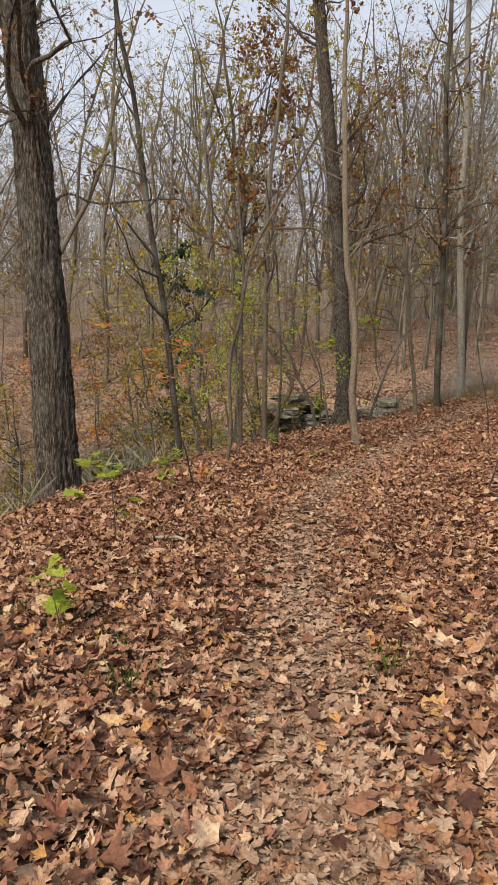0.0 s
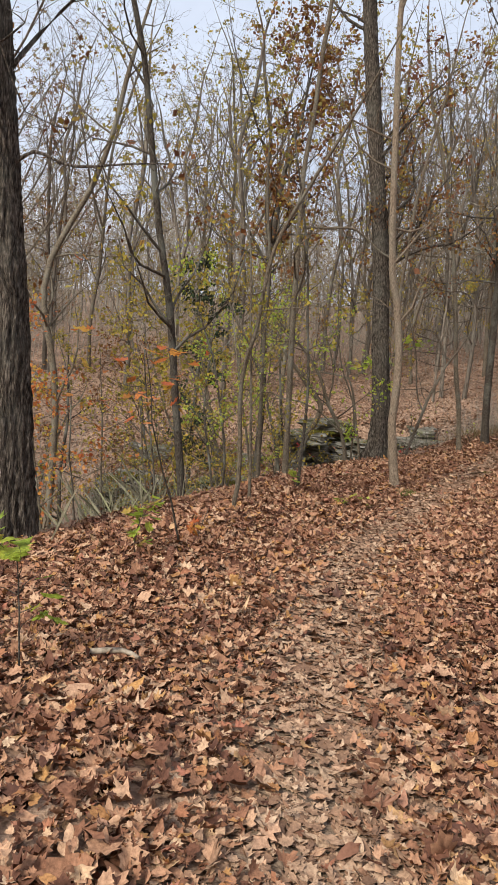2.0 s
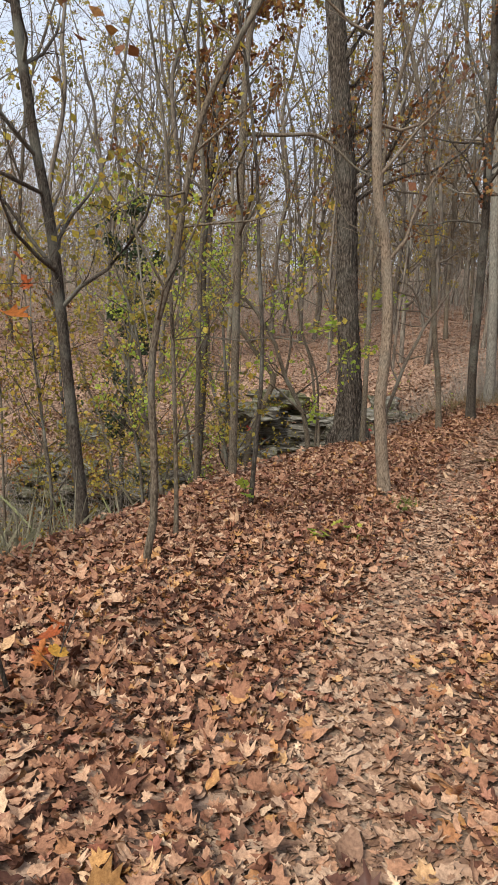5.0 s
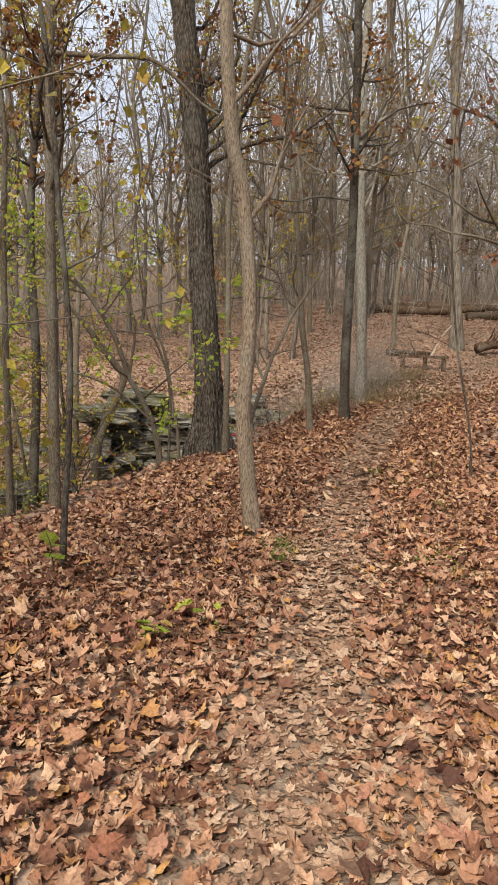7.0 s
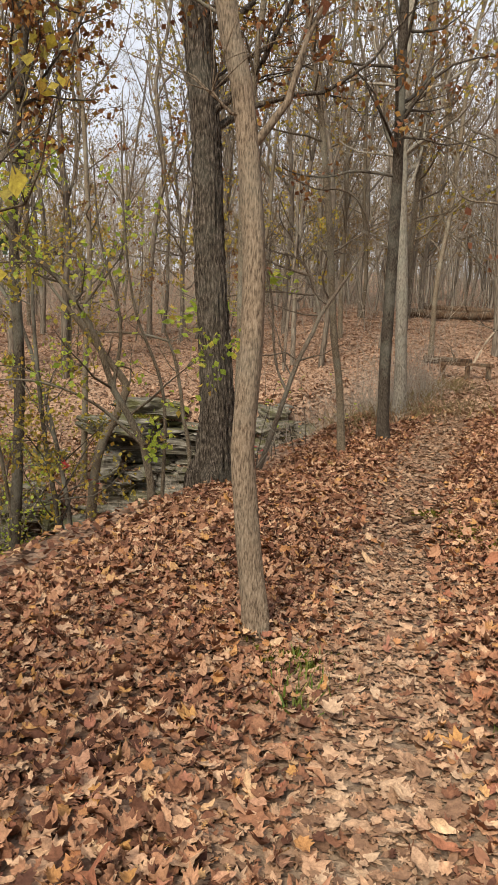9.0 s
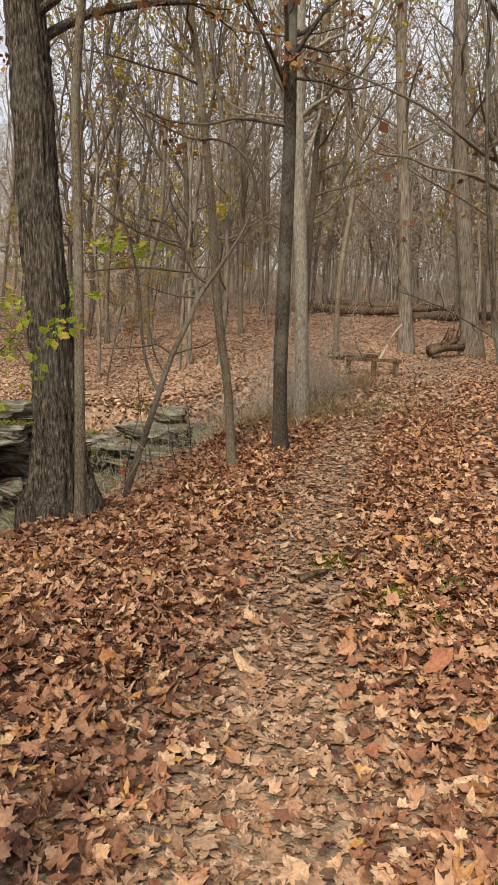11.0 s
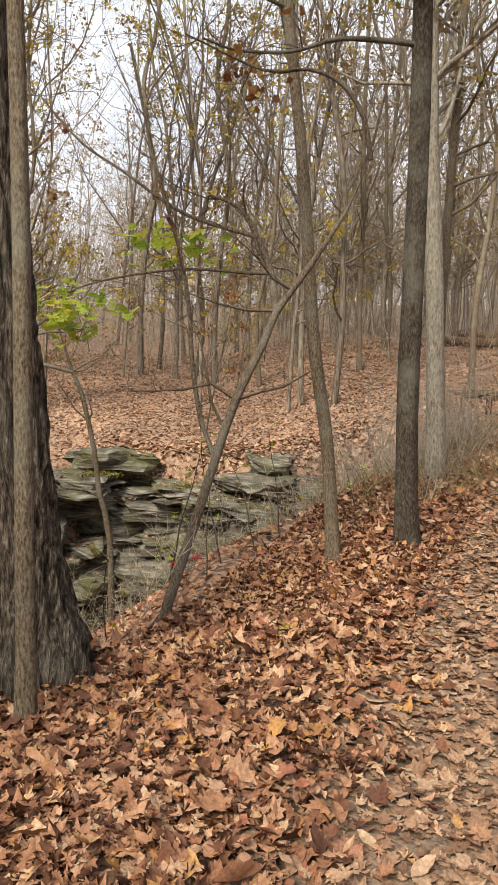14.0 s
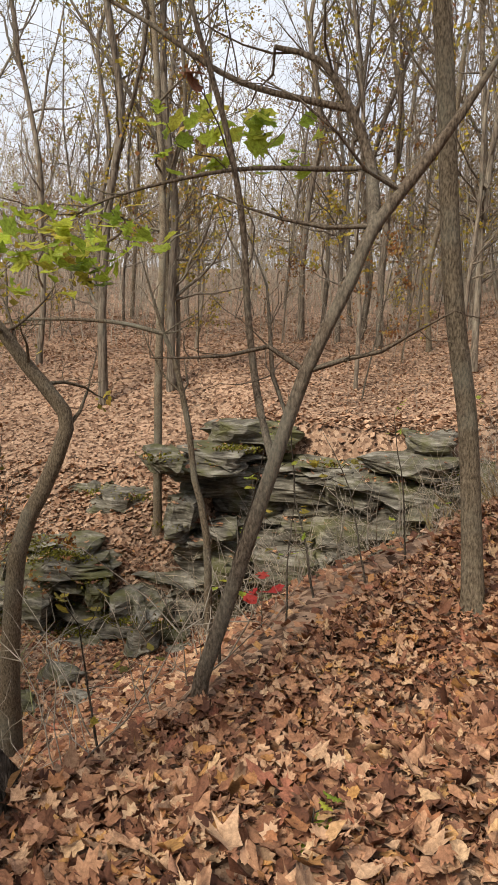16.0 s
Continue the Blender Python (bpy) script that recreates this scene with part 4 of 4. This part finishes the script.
# ---------------------------------------------------------------- bench, logs
def beam(name, a, b, wide, deep, parent, mat):
    a, b = Vector(a), Vector(b)
    bm = bmesh.new()
    bmesh.ops.create_cube(bm, size=1.0)
    bmesh.ops.subdivide_edges(bm, edges=[e for e in bm.edges if abs((e.verts[0].co - e.verts[1].co).z) > 0.5], cuts=4)
    d = b - a
    q = d.to_track_quat("Z", "Y").to_matrix().to_4x4()
    for v in bm.verts:
        v.co = Vector((v.co.x * wide, v.co.y * deep, v.co.z * d.length))
        v.co += noise.noise_vector(v.co * 3 + a) * 0.012
    bmesh.ops.bevel(bm, geom=[e for e in bm.edges], offset=0.006, segments=1, affect="EDGES")
    bm.transform(Matrix.Translation((a + b) / 2) @ q)
    me = bpy.data.meshes.new(name)
    bm.to_mesh(me)
    bm.free()
    me.materials.append(mat)
    return part(name, me, parent)


bx, by = 10.7, 26.8
bench = tagged(new("bench"), "low weathered timber bench of a thick plank on three posts", "bench")
bench.matrix_basis = pose(bx, by, g1(bx, by), 0, 0, -22)
beam("seat_plank", (-0.88, 0, 0.47), (0.88, 0, 0.47), 0.34, 0.10, bench, B_ROT)
for px in (-0.72, 0.06, 0.72):
    beam("post", (px, 0, -0.15), (px, 0, 0.425), 0.16, 0.26, bench, B_ROT)


def log(label, pts, r, mat, seed, name="fallen_log", stubs=3):
    rng, base = np.random.default_rng(seed), np.array(pts[0], float)
    root = tagged(new(name), label, "log")
    root.location = base
    s = spline([np.array(p, float) - base for p in pts], 0.3)
    w = Wood()
    w.tube(np.vstack([s[:1], s, s[-1:]]), np.concatenate([[0.001], np.linspace(r, r * 0.7, len(s)), [0.001]]), 12, lambda a, m: 1 + 0.08 * np.sin(a * 3 + np.arange(m)[:, None] * 0.7))
    part("log", w.mesh("log", mat), root)
    for _ in range(stubs):
        k = rng.integers(1, len(s) - 1)
        q = meander(rng, s[k], rng.normal(0, 1, 3) + [0, 0, 0.9], rng.uniform(0.4, 1.1), 4, 0.2)
        w = Wood()
        w.tube(q, np.linspace(r * 0.3, 0.012, 5), 6)
        part("broken_branch", w.mesh("broken_branch", mat), root)
    return root


def on(x, y, up):
    return (x, y, g1(x, y) + up)


log("long dark fallen log lying across the slope", [on(13.6, 42.6, 0.3), on(17, 41.7, 0.25), on(20, 41.0, 0.35)], 0.26, B_ROT, 1)
log("dark fallen log behind another", [on(15.2, 44.5, 0.35), on(18, 43.9, 0.35), on(23, 43.0, 0.3)], 0.24, B_ROT, 2)
log("fallen log lying on the slope", [on(18.5, 40.0, 0.25), on(21, 39.6, 0.25), on(25, 39.2, 0.3)], 0.27, B_ROT, 3)
log("short rotting log on the leaves", [on(10.4, 29.9, 0.12), on(11.3, 29.9, 0.14), on(12.2, 29.8, 0.12)], 0.14, B_ROT, 4, stubs=1)
log("bleached dead pole leaning against the log pile", [on(11.7, 28.8, 0.05), (12.3, 29.0, g1(12.3, 29.0) + 0.9), (12.75, 29.2, g1(12.75, 29.2) + 1.35)], 0.045, B_BLEACH, 5, "dead_pole", 1)
log("uprooted dark stump with broken roots", [on(14.6, 30.6, 0.3), on(15.3, 30.7, 0.45), on(16.1, 30.8, 0.4)], 0.22, B_ROT, 6, "stump", 9)
log("mossy piece of broken branch on the leaves", [on(3.05, 10.2, 0.05), on(3.17, 10.25, 0.06), on(3.27, 10.3, 0.05)], 0.022, B_ROT, 7, "stick", 0)
log("pale broken branch lying in the leaves", [on(-0.98, 0.05, 0.035), on(-0.8, 0.1, 0.05), on(-0.7, 0.06, 0.04)], 0.017, B_BLEACH, 8, "stick", 0)


# ---------------------------------------------------------------- seedlings, weeds, moss
BIG_LEAVES, BIG_TRI = leaf_templates(np.random.default_rng(77), 0.5)


def lobed(rng, pos, size, mat, name="foliage", droop=0.5):
    v, f = scatter(rng, np.asarray(pos, float), np.asarray(size, float), BIG_LEAVES, BIG_TRI, droop)
    return mesh_np(name, v, f, mat, False)


def seedling(label, x, y, height, mat, count, size, seed, lean=(0, 0), spread=0.25, low=0.4, name="seedling"):
    """A thin-stemmed seedling with a few broad leaves."""
    rng = np.random.default_rng(seed)
    root = tagged(new(name), label, "seedling")
    root.location = (x, y, g1(x, y))
    w = Wood()
    p = meander(rng, (0, 0, -0.05), (lean[0], lean[1], 1), height * 1.05, 8, 0.1, 0.0)
    w.tube(p, np.linspace(0.004 + 0.004 * height, 0.0025, 9), 5)
    part("stem", w.mesh("stem", B_DARK), root)
    spots = []
    for _ in range(max(3, count // 3)):
        k = rng.integers(max(1, int(8 * low)), 9)
        q = meander(rng, p[k], (rng.normal(), rng.normal(), 0.4), spread * rng.uniform(0.5, 1.3), 4, 0.2, 0.0)
        tw = Wood()
        tw.tube(q, np.linspace(0.003, 0.0015, 5), 3)
        part("twig", tw.mesh("twig", B_DARK), root)
        spots.extend(q[2:])
    c = np.array(spots)[rng.integers(0, len(spots), count)] + rng.normal(0, 0.03, (count, 3))
    part("foliage", lobed(rng, c, size * rng.uniform(0.6, 1.2, count), mat), root)


seedling("yellow-green tulip-tree seedling beside the oak's foot", -1.2, -0.3, 0.66, M_GREEN, 24, 0.075, 1, spread=0.26)
seedling("small green seedling with broad leaves among fallen leaves", -1.05, -2.1, 0.34, M_GREEN, 14, 0.075, 2, spread=0.15)
seedling("green leafy seedling on the bank", -1.27, 2.1, 0.45, M_GREEN, 34, 0.06, 3, spread=0.22)
seedling("maple sapling with sparse orange leaves", -0.95, 2.5, 1.8, M_ORANGE, 34, 0.065, 4, (-0.22, -0.1), 0.5, 0.5, "maple_sapling")
seedling("maple sapling with orange and yellow leaves", -2.5, 4.4, 2.6, M_ORANGE, 30, 0.07, 5, (-0.05, 0.0), 0.6, 0.4, "maple_sapling")
seedling("low maple seedling with yellow and orange leaves", -0.85, 2.6, 0.4, M_ORANGE, 8, 0.07, 6, spread=0.15)
seedling("thin seedling with one broad green leaf", -0.12, 6.45, 0.35, M_GREEN, 4, 0.08, 7, spread=0.1)
seedling("red-leaved seedling below the oak", 0.1, 12.7, 1.1, M_RED, 9, 0.075, 8, spread=0.45)
seedling("red-leaved sprig at the bank's crest", 2.42, 15.5, 0.3, M_RED, 5, 0.09, 9, spread=0.2)
seedling("small green seedling in the leaves", 0.55, 5.35, 0.14, M_GREEN, 9, 0.05, 10, spread=0.12)
seedling("small green seedling in the leaves", 0.75, 5.5, 0.12, M_GREEN, 8, 0.045, 11, spread=0.12)
seedling("small green seedling in the leaves", 2.95, 12.9, 0.12, M_GREEN, 5, 0.045, 12, spread=0.1)
seedling("withered brown-leaved sapling by the path", 2.35, 2.4, 1.9, M_DEAD, 34, 0.06, 13, (0.02, 0), 0.3, 0.3, "sapling")
for k, (x, y) in enumerate(((2.6, 15.3), (3.1, 16.0), (2.3, 14.7), (1.9, 13.9), (3.4, 16.5), (2.75, 15.7), (4.4, 17.2))):
    seedling("bare brushy seedling with a few green leaves at the crest", x, y, 0.9 + 0.25 * (k % 3), M_OLIVE if k % 2 else M_GREEN, 12, 0.035, 30 + k, (-0.15, 0), 0.35, 0.2)

fork = [o for o in bpy.data.objects if o.name == "forked_tree"][0]
rng = np.random.default_rng(60)
fb = np.array(fork.location)
for cx, cy, cz, cnt, sp in ((2.25, 14.75, 2.38, 46, 0.25), (1.5, 14.6, 1.88, 60, 0.26), (1.2, 14.7, 1.78, 40, 0.22)):
    pos = np.array([cx, cy, cz]) - fb + rng.normal(0, 1, (cnt, 3)) * [sp, sp * 0.7, 0.09]
    part("green_foliage", lobed(rng, pos, rng.uniform(0.05, 0.085, cnt), M_GREEN, "green_foliage", 0.7), fork, "bright green lobed leaves")
tw = Wood()
tw.tube(meander(rng, np.array([2.25, 14.1, 2.75]) - fb, (0, -0.3, -1), 0.25, 4, 0.05, 0), np.full(5, 0.002), 3)
part("twig", tw.mesh("twig", B_DARK), fork)
part("withered_leaf", lobed(rng, np.array([[2.25, 14.03, 2.47], [2.24, 14.03, 2.42]]) - fb, np.array([0.075, 0.06]), M_DEAD, "withered_leaf", 1.4), fork, "hanging curled brown leaf")


def tufts(name, label, spots, mat, blades, height, spread, seed, kind="stuff", wide=0.006):
    rng, vs = np.random.default_rng(seed), []
    for x, y in spots:
        bx_, by_ = x + rng.normal(0, spread, blades), y + rng.normal(0, spread, blades)
        bz = ground(bx_, by_) - 0.01
        hh, a, ln = height * rng.uniform(0.5, 1.3, blades), rng.uniform(0, 6.28, blades), rng.normal(0, 0.55, blades) * height
        b = rng.uniform(0, 6.28, blades)
        lx, ly = np.cos(a) * wide, np.sin(a) * wide
        mx, my = bx_ + np.cos(b) * ln * 0.58, by_ + np.sin(b) * ln * 0.58
        tx, ty = bx_ + np.cos(b) * ln, by_ + np.sin(b) * ln
        q = np.stack([np.stack([bx_ - lx, by_ - ly, bz], 1), np.stack([bx_ + lx, by_ + ly, bz], 1), np.stack([mx + lx * 0.7, my + ly * 0.7, bz + hh * 0.65], 1), np.stack([tx, ty, bz + hh], 1)], 1)
        vs.append(q.reshape(-1, 3))
    v = np.vstack(vs)
    return tagged(new(name, mesh_np(name, v, np.arange(len(v)).reshape(-1, 4), mat, False)), label, "plants", kind=kind)


tufts("grass", "sparse green grass tufts in the fallen leaves", [(0.64, -2.25), (0.72, -2.1), (-0.55, -2.6), (-1.5, -1.9), (1.25, -2.3), (1.55, 7.25), (1.5, 7.0), (1.42, 6.8), (2.35, 6.5), (4.2, 10.6), (3.9, 9.8), (2.5, 6.1), (-0.75, -2.2), (3.3, 8.2),
      (8.2, 16.8), (8.6, 17.5), (9.4, 19.4)], M_GRASS, 46, 0.09, 0.07, 1)
tufts("moss", "patches of yellow-green moss beside the path", [(3.46, 9.6), (3.55, 9.85), (3.5, 9.75), (3.48, 9.35), (2.6, 6.75), (2.55, 6.5), (3.6, 10.0), (3.45, 10.6), (2.85, 7.4), (1.5, 7.33), (-0.2, 8.4), (4.0, 10.9), (1.9, -0.2)], M_MOSS, 1000, 0.04, 0.085, 2, wide=0.008)
rng = np.random.default_rng(15)
tufts("dry_weeds", "tan dry weeds and brush along the crest", [(rng.uniform(4.0, 7.6), rng.uniform(16.4, 21.5)) for _ in range(46)] + [(rng.uniform(7.5, 9.4), rng.uniform(21, 25)) for _ in range(14)], M_DRY, 44, 0.30, 0.35, 3, wide=0.003)
tufts("dry_weeds", "grey-green weeds below the bank", [(rng.uniform(-16, -2.4), rng.uniform(2, 23)) for _ in range(420)], M_WEED, 60, 0.6, 0.5, 4, wide=0.006)
tops = np.array([t for t in ROCK_TOPS if t[0] < -0.6 or rng.random() < 0.25])
centre = tops[rng.integers(0, len(tops), 240)]
centre = centre[:, :3] + np.stack([centre[:, 3] * rng.uniform(-0.45, 0.45, 240), -centre[:, 4] * rng.uniform(0.2, 0.5, 240), np.full(240, 0.02)], 1)
cushion = centre[rng.integers(0, 240, 32000)] + rng.normal(0, 1, (32000, 3)) * [0.2, 0.12, 0.035]
v, f = leaf_quads(rng, cushion, rng.uniform(0.03, 0.07, 32000), -0.8)
tagged(new("moss", mesh_np("moss", v, f, M_MOSS, False)), "yellow-green moss cushions on the rock shelves", "moss", kind="stuff")


# ---------------------------------------------------------------- fallen leaves
def litter(name, label, x, y, rng, size, mat, curls, tilt, lift):
    """Leaves lying at the given places, heaped unevenly."""
    tm, tr = leaf_templates(rng, curls, 24)
    pos = np.stack([x, y, ground(x, y) + lift * 0.8 + rng.exponential(lift, len(x))], 1)
    v, f = scatter(rng, pos, size * np.exp(rng.normal(-0.05, 0.32, len(x))), tm, tr, tilt)
    return tagged(new(name, mesh_np(name, v, f, mat)), label, "leaves", kind="stuff")


def trail_off(x, y):
    return np.abs(x - np.interp(y, PATH_Y, PATH_X))


def bank_spots(rng, count, y0, y1, left, right):
    y = rng.uniform(y0, y1, count)
    x = np.interp(y, PATH_Y, PATH_X) + rng.uniform(left, right, count)
    ok = (trail_off(x, y) + rng.normal(0, 0.16, count) > np.interp(y, [3, 9, 14], [0.3, 0.42, 0.52])) & (edge_off(x, y) < 1.3)
    return x[ok], y[ok]


rng = np.random.default_rng(31)
litter("leaf_litter", "thick brown fallen oak and maple leaves", *bank_spots(rng, 74000, -4.2, 8.5, -3.4, 1.9), rng, 0.0305, M_LITTER, 1.0, 0.5, 0.016)
litter("leaf_litter", "thick brown fallen oak and maple leaves", *bank_spots(rng, 44000, 8.5, 18.4, -2.6, 1.7), rng, 0.034, M_LITTER, 1.0, 0.48, 0.017)
y = -4.4 + 30 * rng.uniform(0, 1, 32000) ** 1.2
x = np.interp(y, PATH_Y, PATH_X) + rng.normal(0, 1, len(y)) * np.interp(y, [3, 9, 14], [0.27, 0.36, 0.46])
litter("trodden_leaf_litter", "paler flattened leaves trodden along the path", x, y, rng, 0.029, M_TRODDEN, 0.6, 0.25, 0.007)


def far_litter(label, count, area, keep, size, mat=M_SLOPE):
    x, y = rng.uniform(area[0], area[1], count), rng.uniform(area[2], area[3], count)
    ok = keep(x, y)
    x, y = x[ok], y[ok]
    n = len(x)
    a, t = rng.uniform(0, 6.28, n), rng.normal(0, 0.35, (n, 2))
    s = size * rng.uniform(0.6, 1.4, n)
    ux, uy = np.stack([np.cos(a) * s, np.sin(a) * s, t[:, 0] * s], 1), np.stack([-np.sin(a) * s * 0.7, np.cos(a) * s * 0.7, t[:, 1] * s], 1)
    c = np.stack([x, y, ground(x, y) + 0.05], 1)
    v = np.stack([c - ux, c - uy, c + ux, c + uy], 1).reshape(-1, 3)
    tagged(new("leaf_litter", mesh_np("leaf_litter", v, np.arange(len(v)).reshape(-1, 4), mat, False)), label, "leaves", kind="stuff")


far_litter("brown leaves on the far slope", 105000, (-14, 22, 17, 48), lambda x, y: (y > ledge_y(x) + 0.8) | (edge_off(x, y) < 0.3), 0.043)
far_litter("brown leaves on the rock shelf", 6000, (-9, 7, 24.5, 28), lambda x, y: y > ledge_y(x) - 0.2, 0.075)
far_litter("brown leaves lying down the bank", 14000, (-9, 6, 2, 25), lambda x, y: edge_off(x, y) > 1.0, 0.06, M_LITTER)
far_litter("brown leaves on the ravine floor", 22000, (-5, 6, 13, 25.5), lambda x, y: edge_off(x, y) > 0.8, 0.045, M_LITTER)
far_litter("brown leaves under the trees beside the path", 70000, (1.5, 14, -4, 24), lambda x, y: x - np.interp(y, PATH_Y, PATH_X) > 1.6, 0.042, M_LITTER)
far_litter("brown leaves thick along the bank", 34000, (-5, 4, -4, 17), lambda x, y: (np.interp(y, PATH_Y, PATH_X) - x > 2.0) & (edge_off(x, y) < 1.3), 0.036, M_LITTER)

ends = np.array(ROCK_TOPS)
pick = ends[rng.integers(0, len(ends), 9000)]
spots = np.stack([pick[:, 0] + pick[:, 3] * rng.uniform(-0.5, 0.5, len(pick)), pick[:, 1] + pick[:, 4] * rng.uniform(-0.5, 0.45, len(pick)), pick[:, 2] + rng.uniform(-0.03, 0.05, len(pick))], 1)
v, f = scatter(rng, spots, 0.055 * rng.uniform(0.6, 1.4, len(pick)), *leaf_templates(rng, 0.8), 0.35)
tagged(new("leaf_litter", mesh_np("leaf_litter", v, f, M_LITTER)), "brown leaves caught on the ledges of rock", "leaves", kind="stuff")


def leaf_material():
    m, n, l, b = material("single fallen leaves", 0.6, 0.3)
    r = ramp(n, BROWNS)
    l.new(n.new("ShaderNodeObjectInfo").outputs["Random"], r.inputs["Fac"])
    t = noise_node(n, l, n.new("ShaderNodeTexCoord").outputs["Object"], 40.0, 4, 0.7)
    v = ramp(n, [(0.3, (0.7, 0.66, 0.64)), (0.7, (1.15, 1.13, 1.1))])
    l.new(t.outputs["Fac"], v.inputs["Fac"])
    l.new(mix_node(n, l, 1.0, r.outputs["Color"], v.outputs["Color"], "MULTIPLY"), b.inputs["Base Color"])
    return m


M_LEAF = leaf_material()
rng = np.random.default_rng(99)
tm, tr = leaf_templates(rng, 0.75)
LEAVES = [mesh_np("leaf", t * 0.043, tr, M_LEAF) for t in tm]
for k in range(300):
    y = rng.uniform(-3.6, 13.5)
    x = float(np.interp(y, PATH_Y, PATH_X)) + rng.normal(0, 0.8)
    ob = part("leaf", LEAVES[k % len(LEAVES)], floor_ob)
    ob.matrix_basis = pose(x, y, g1(x, y) + 0.035, rng.normal(0, 14), rng.normal(0, 14), rng.uniform(0, 360)) @ Matrix.Scale(rng.uniform(0.7, 1.25), 4)
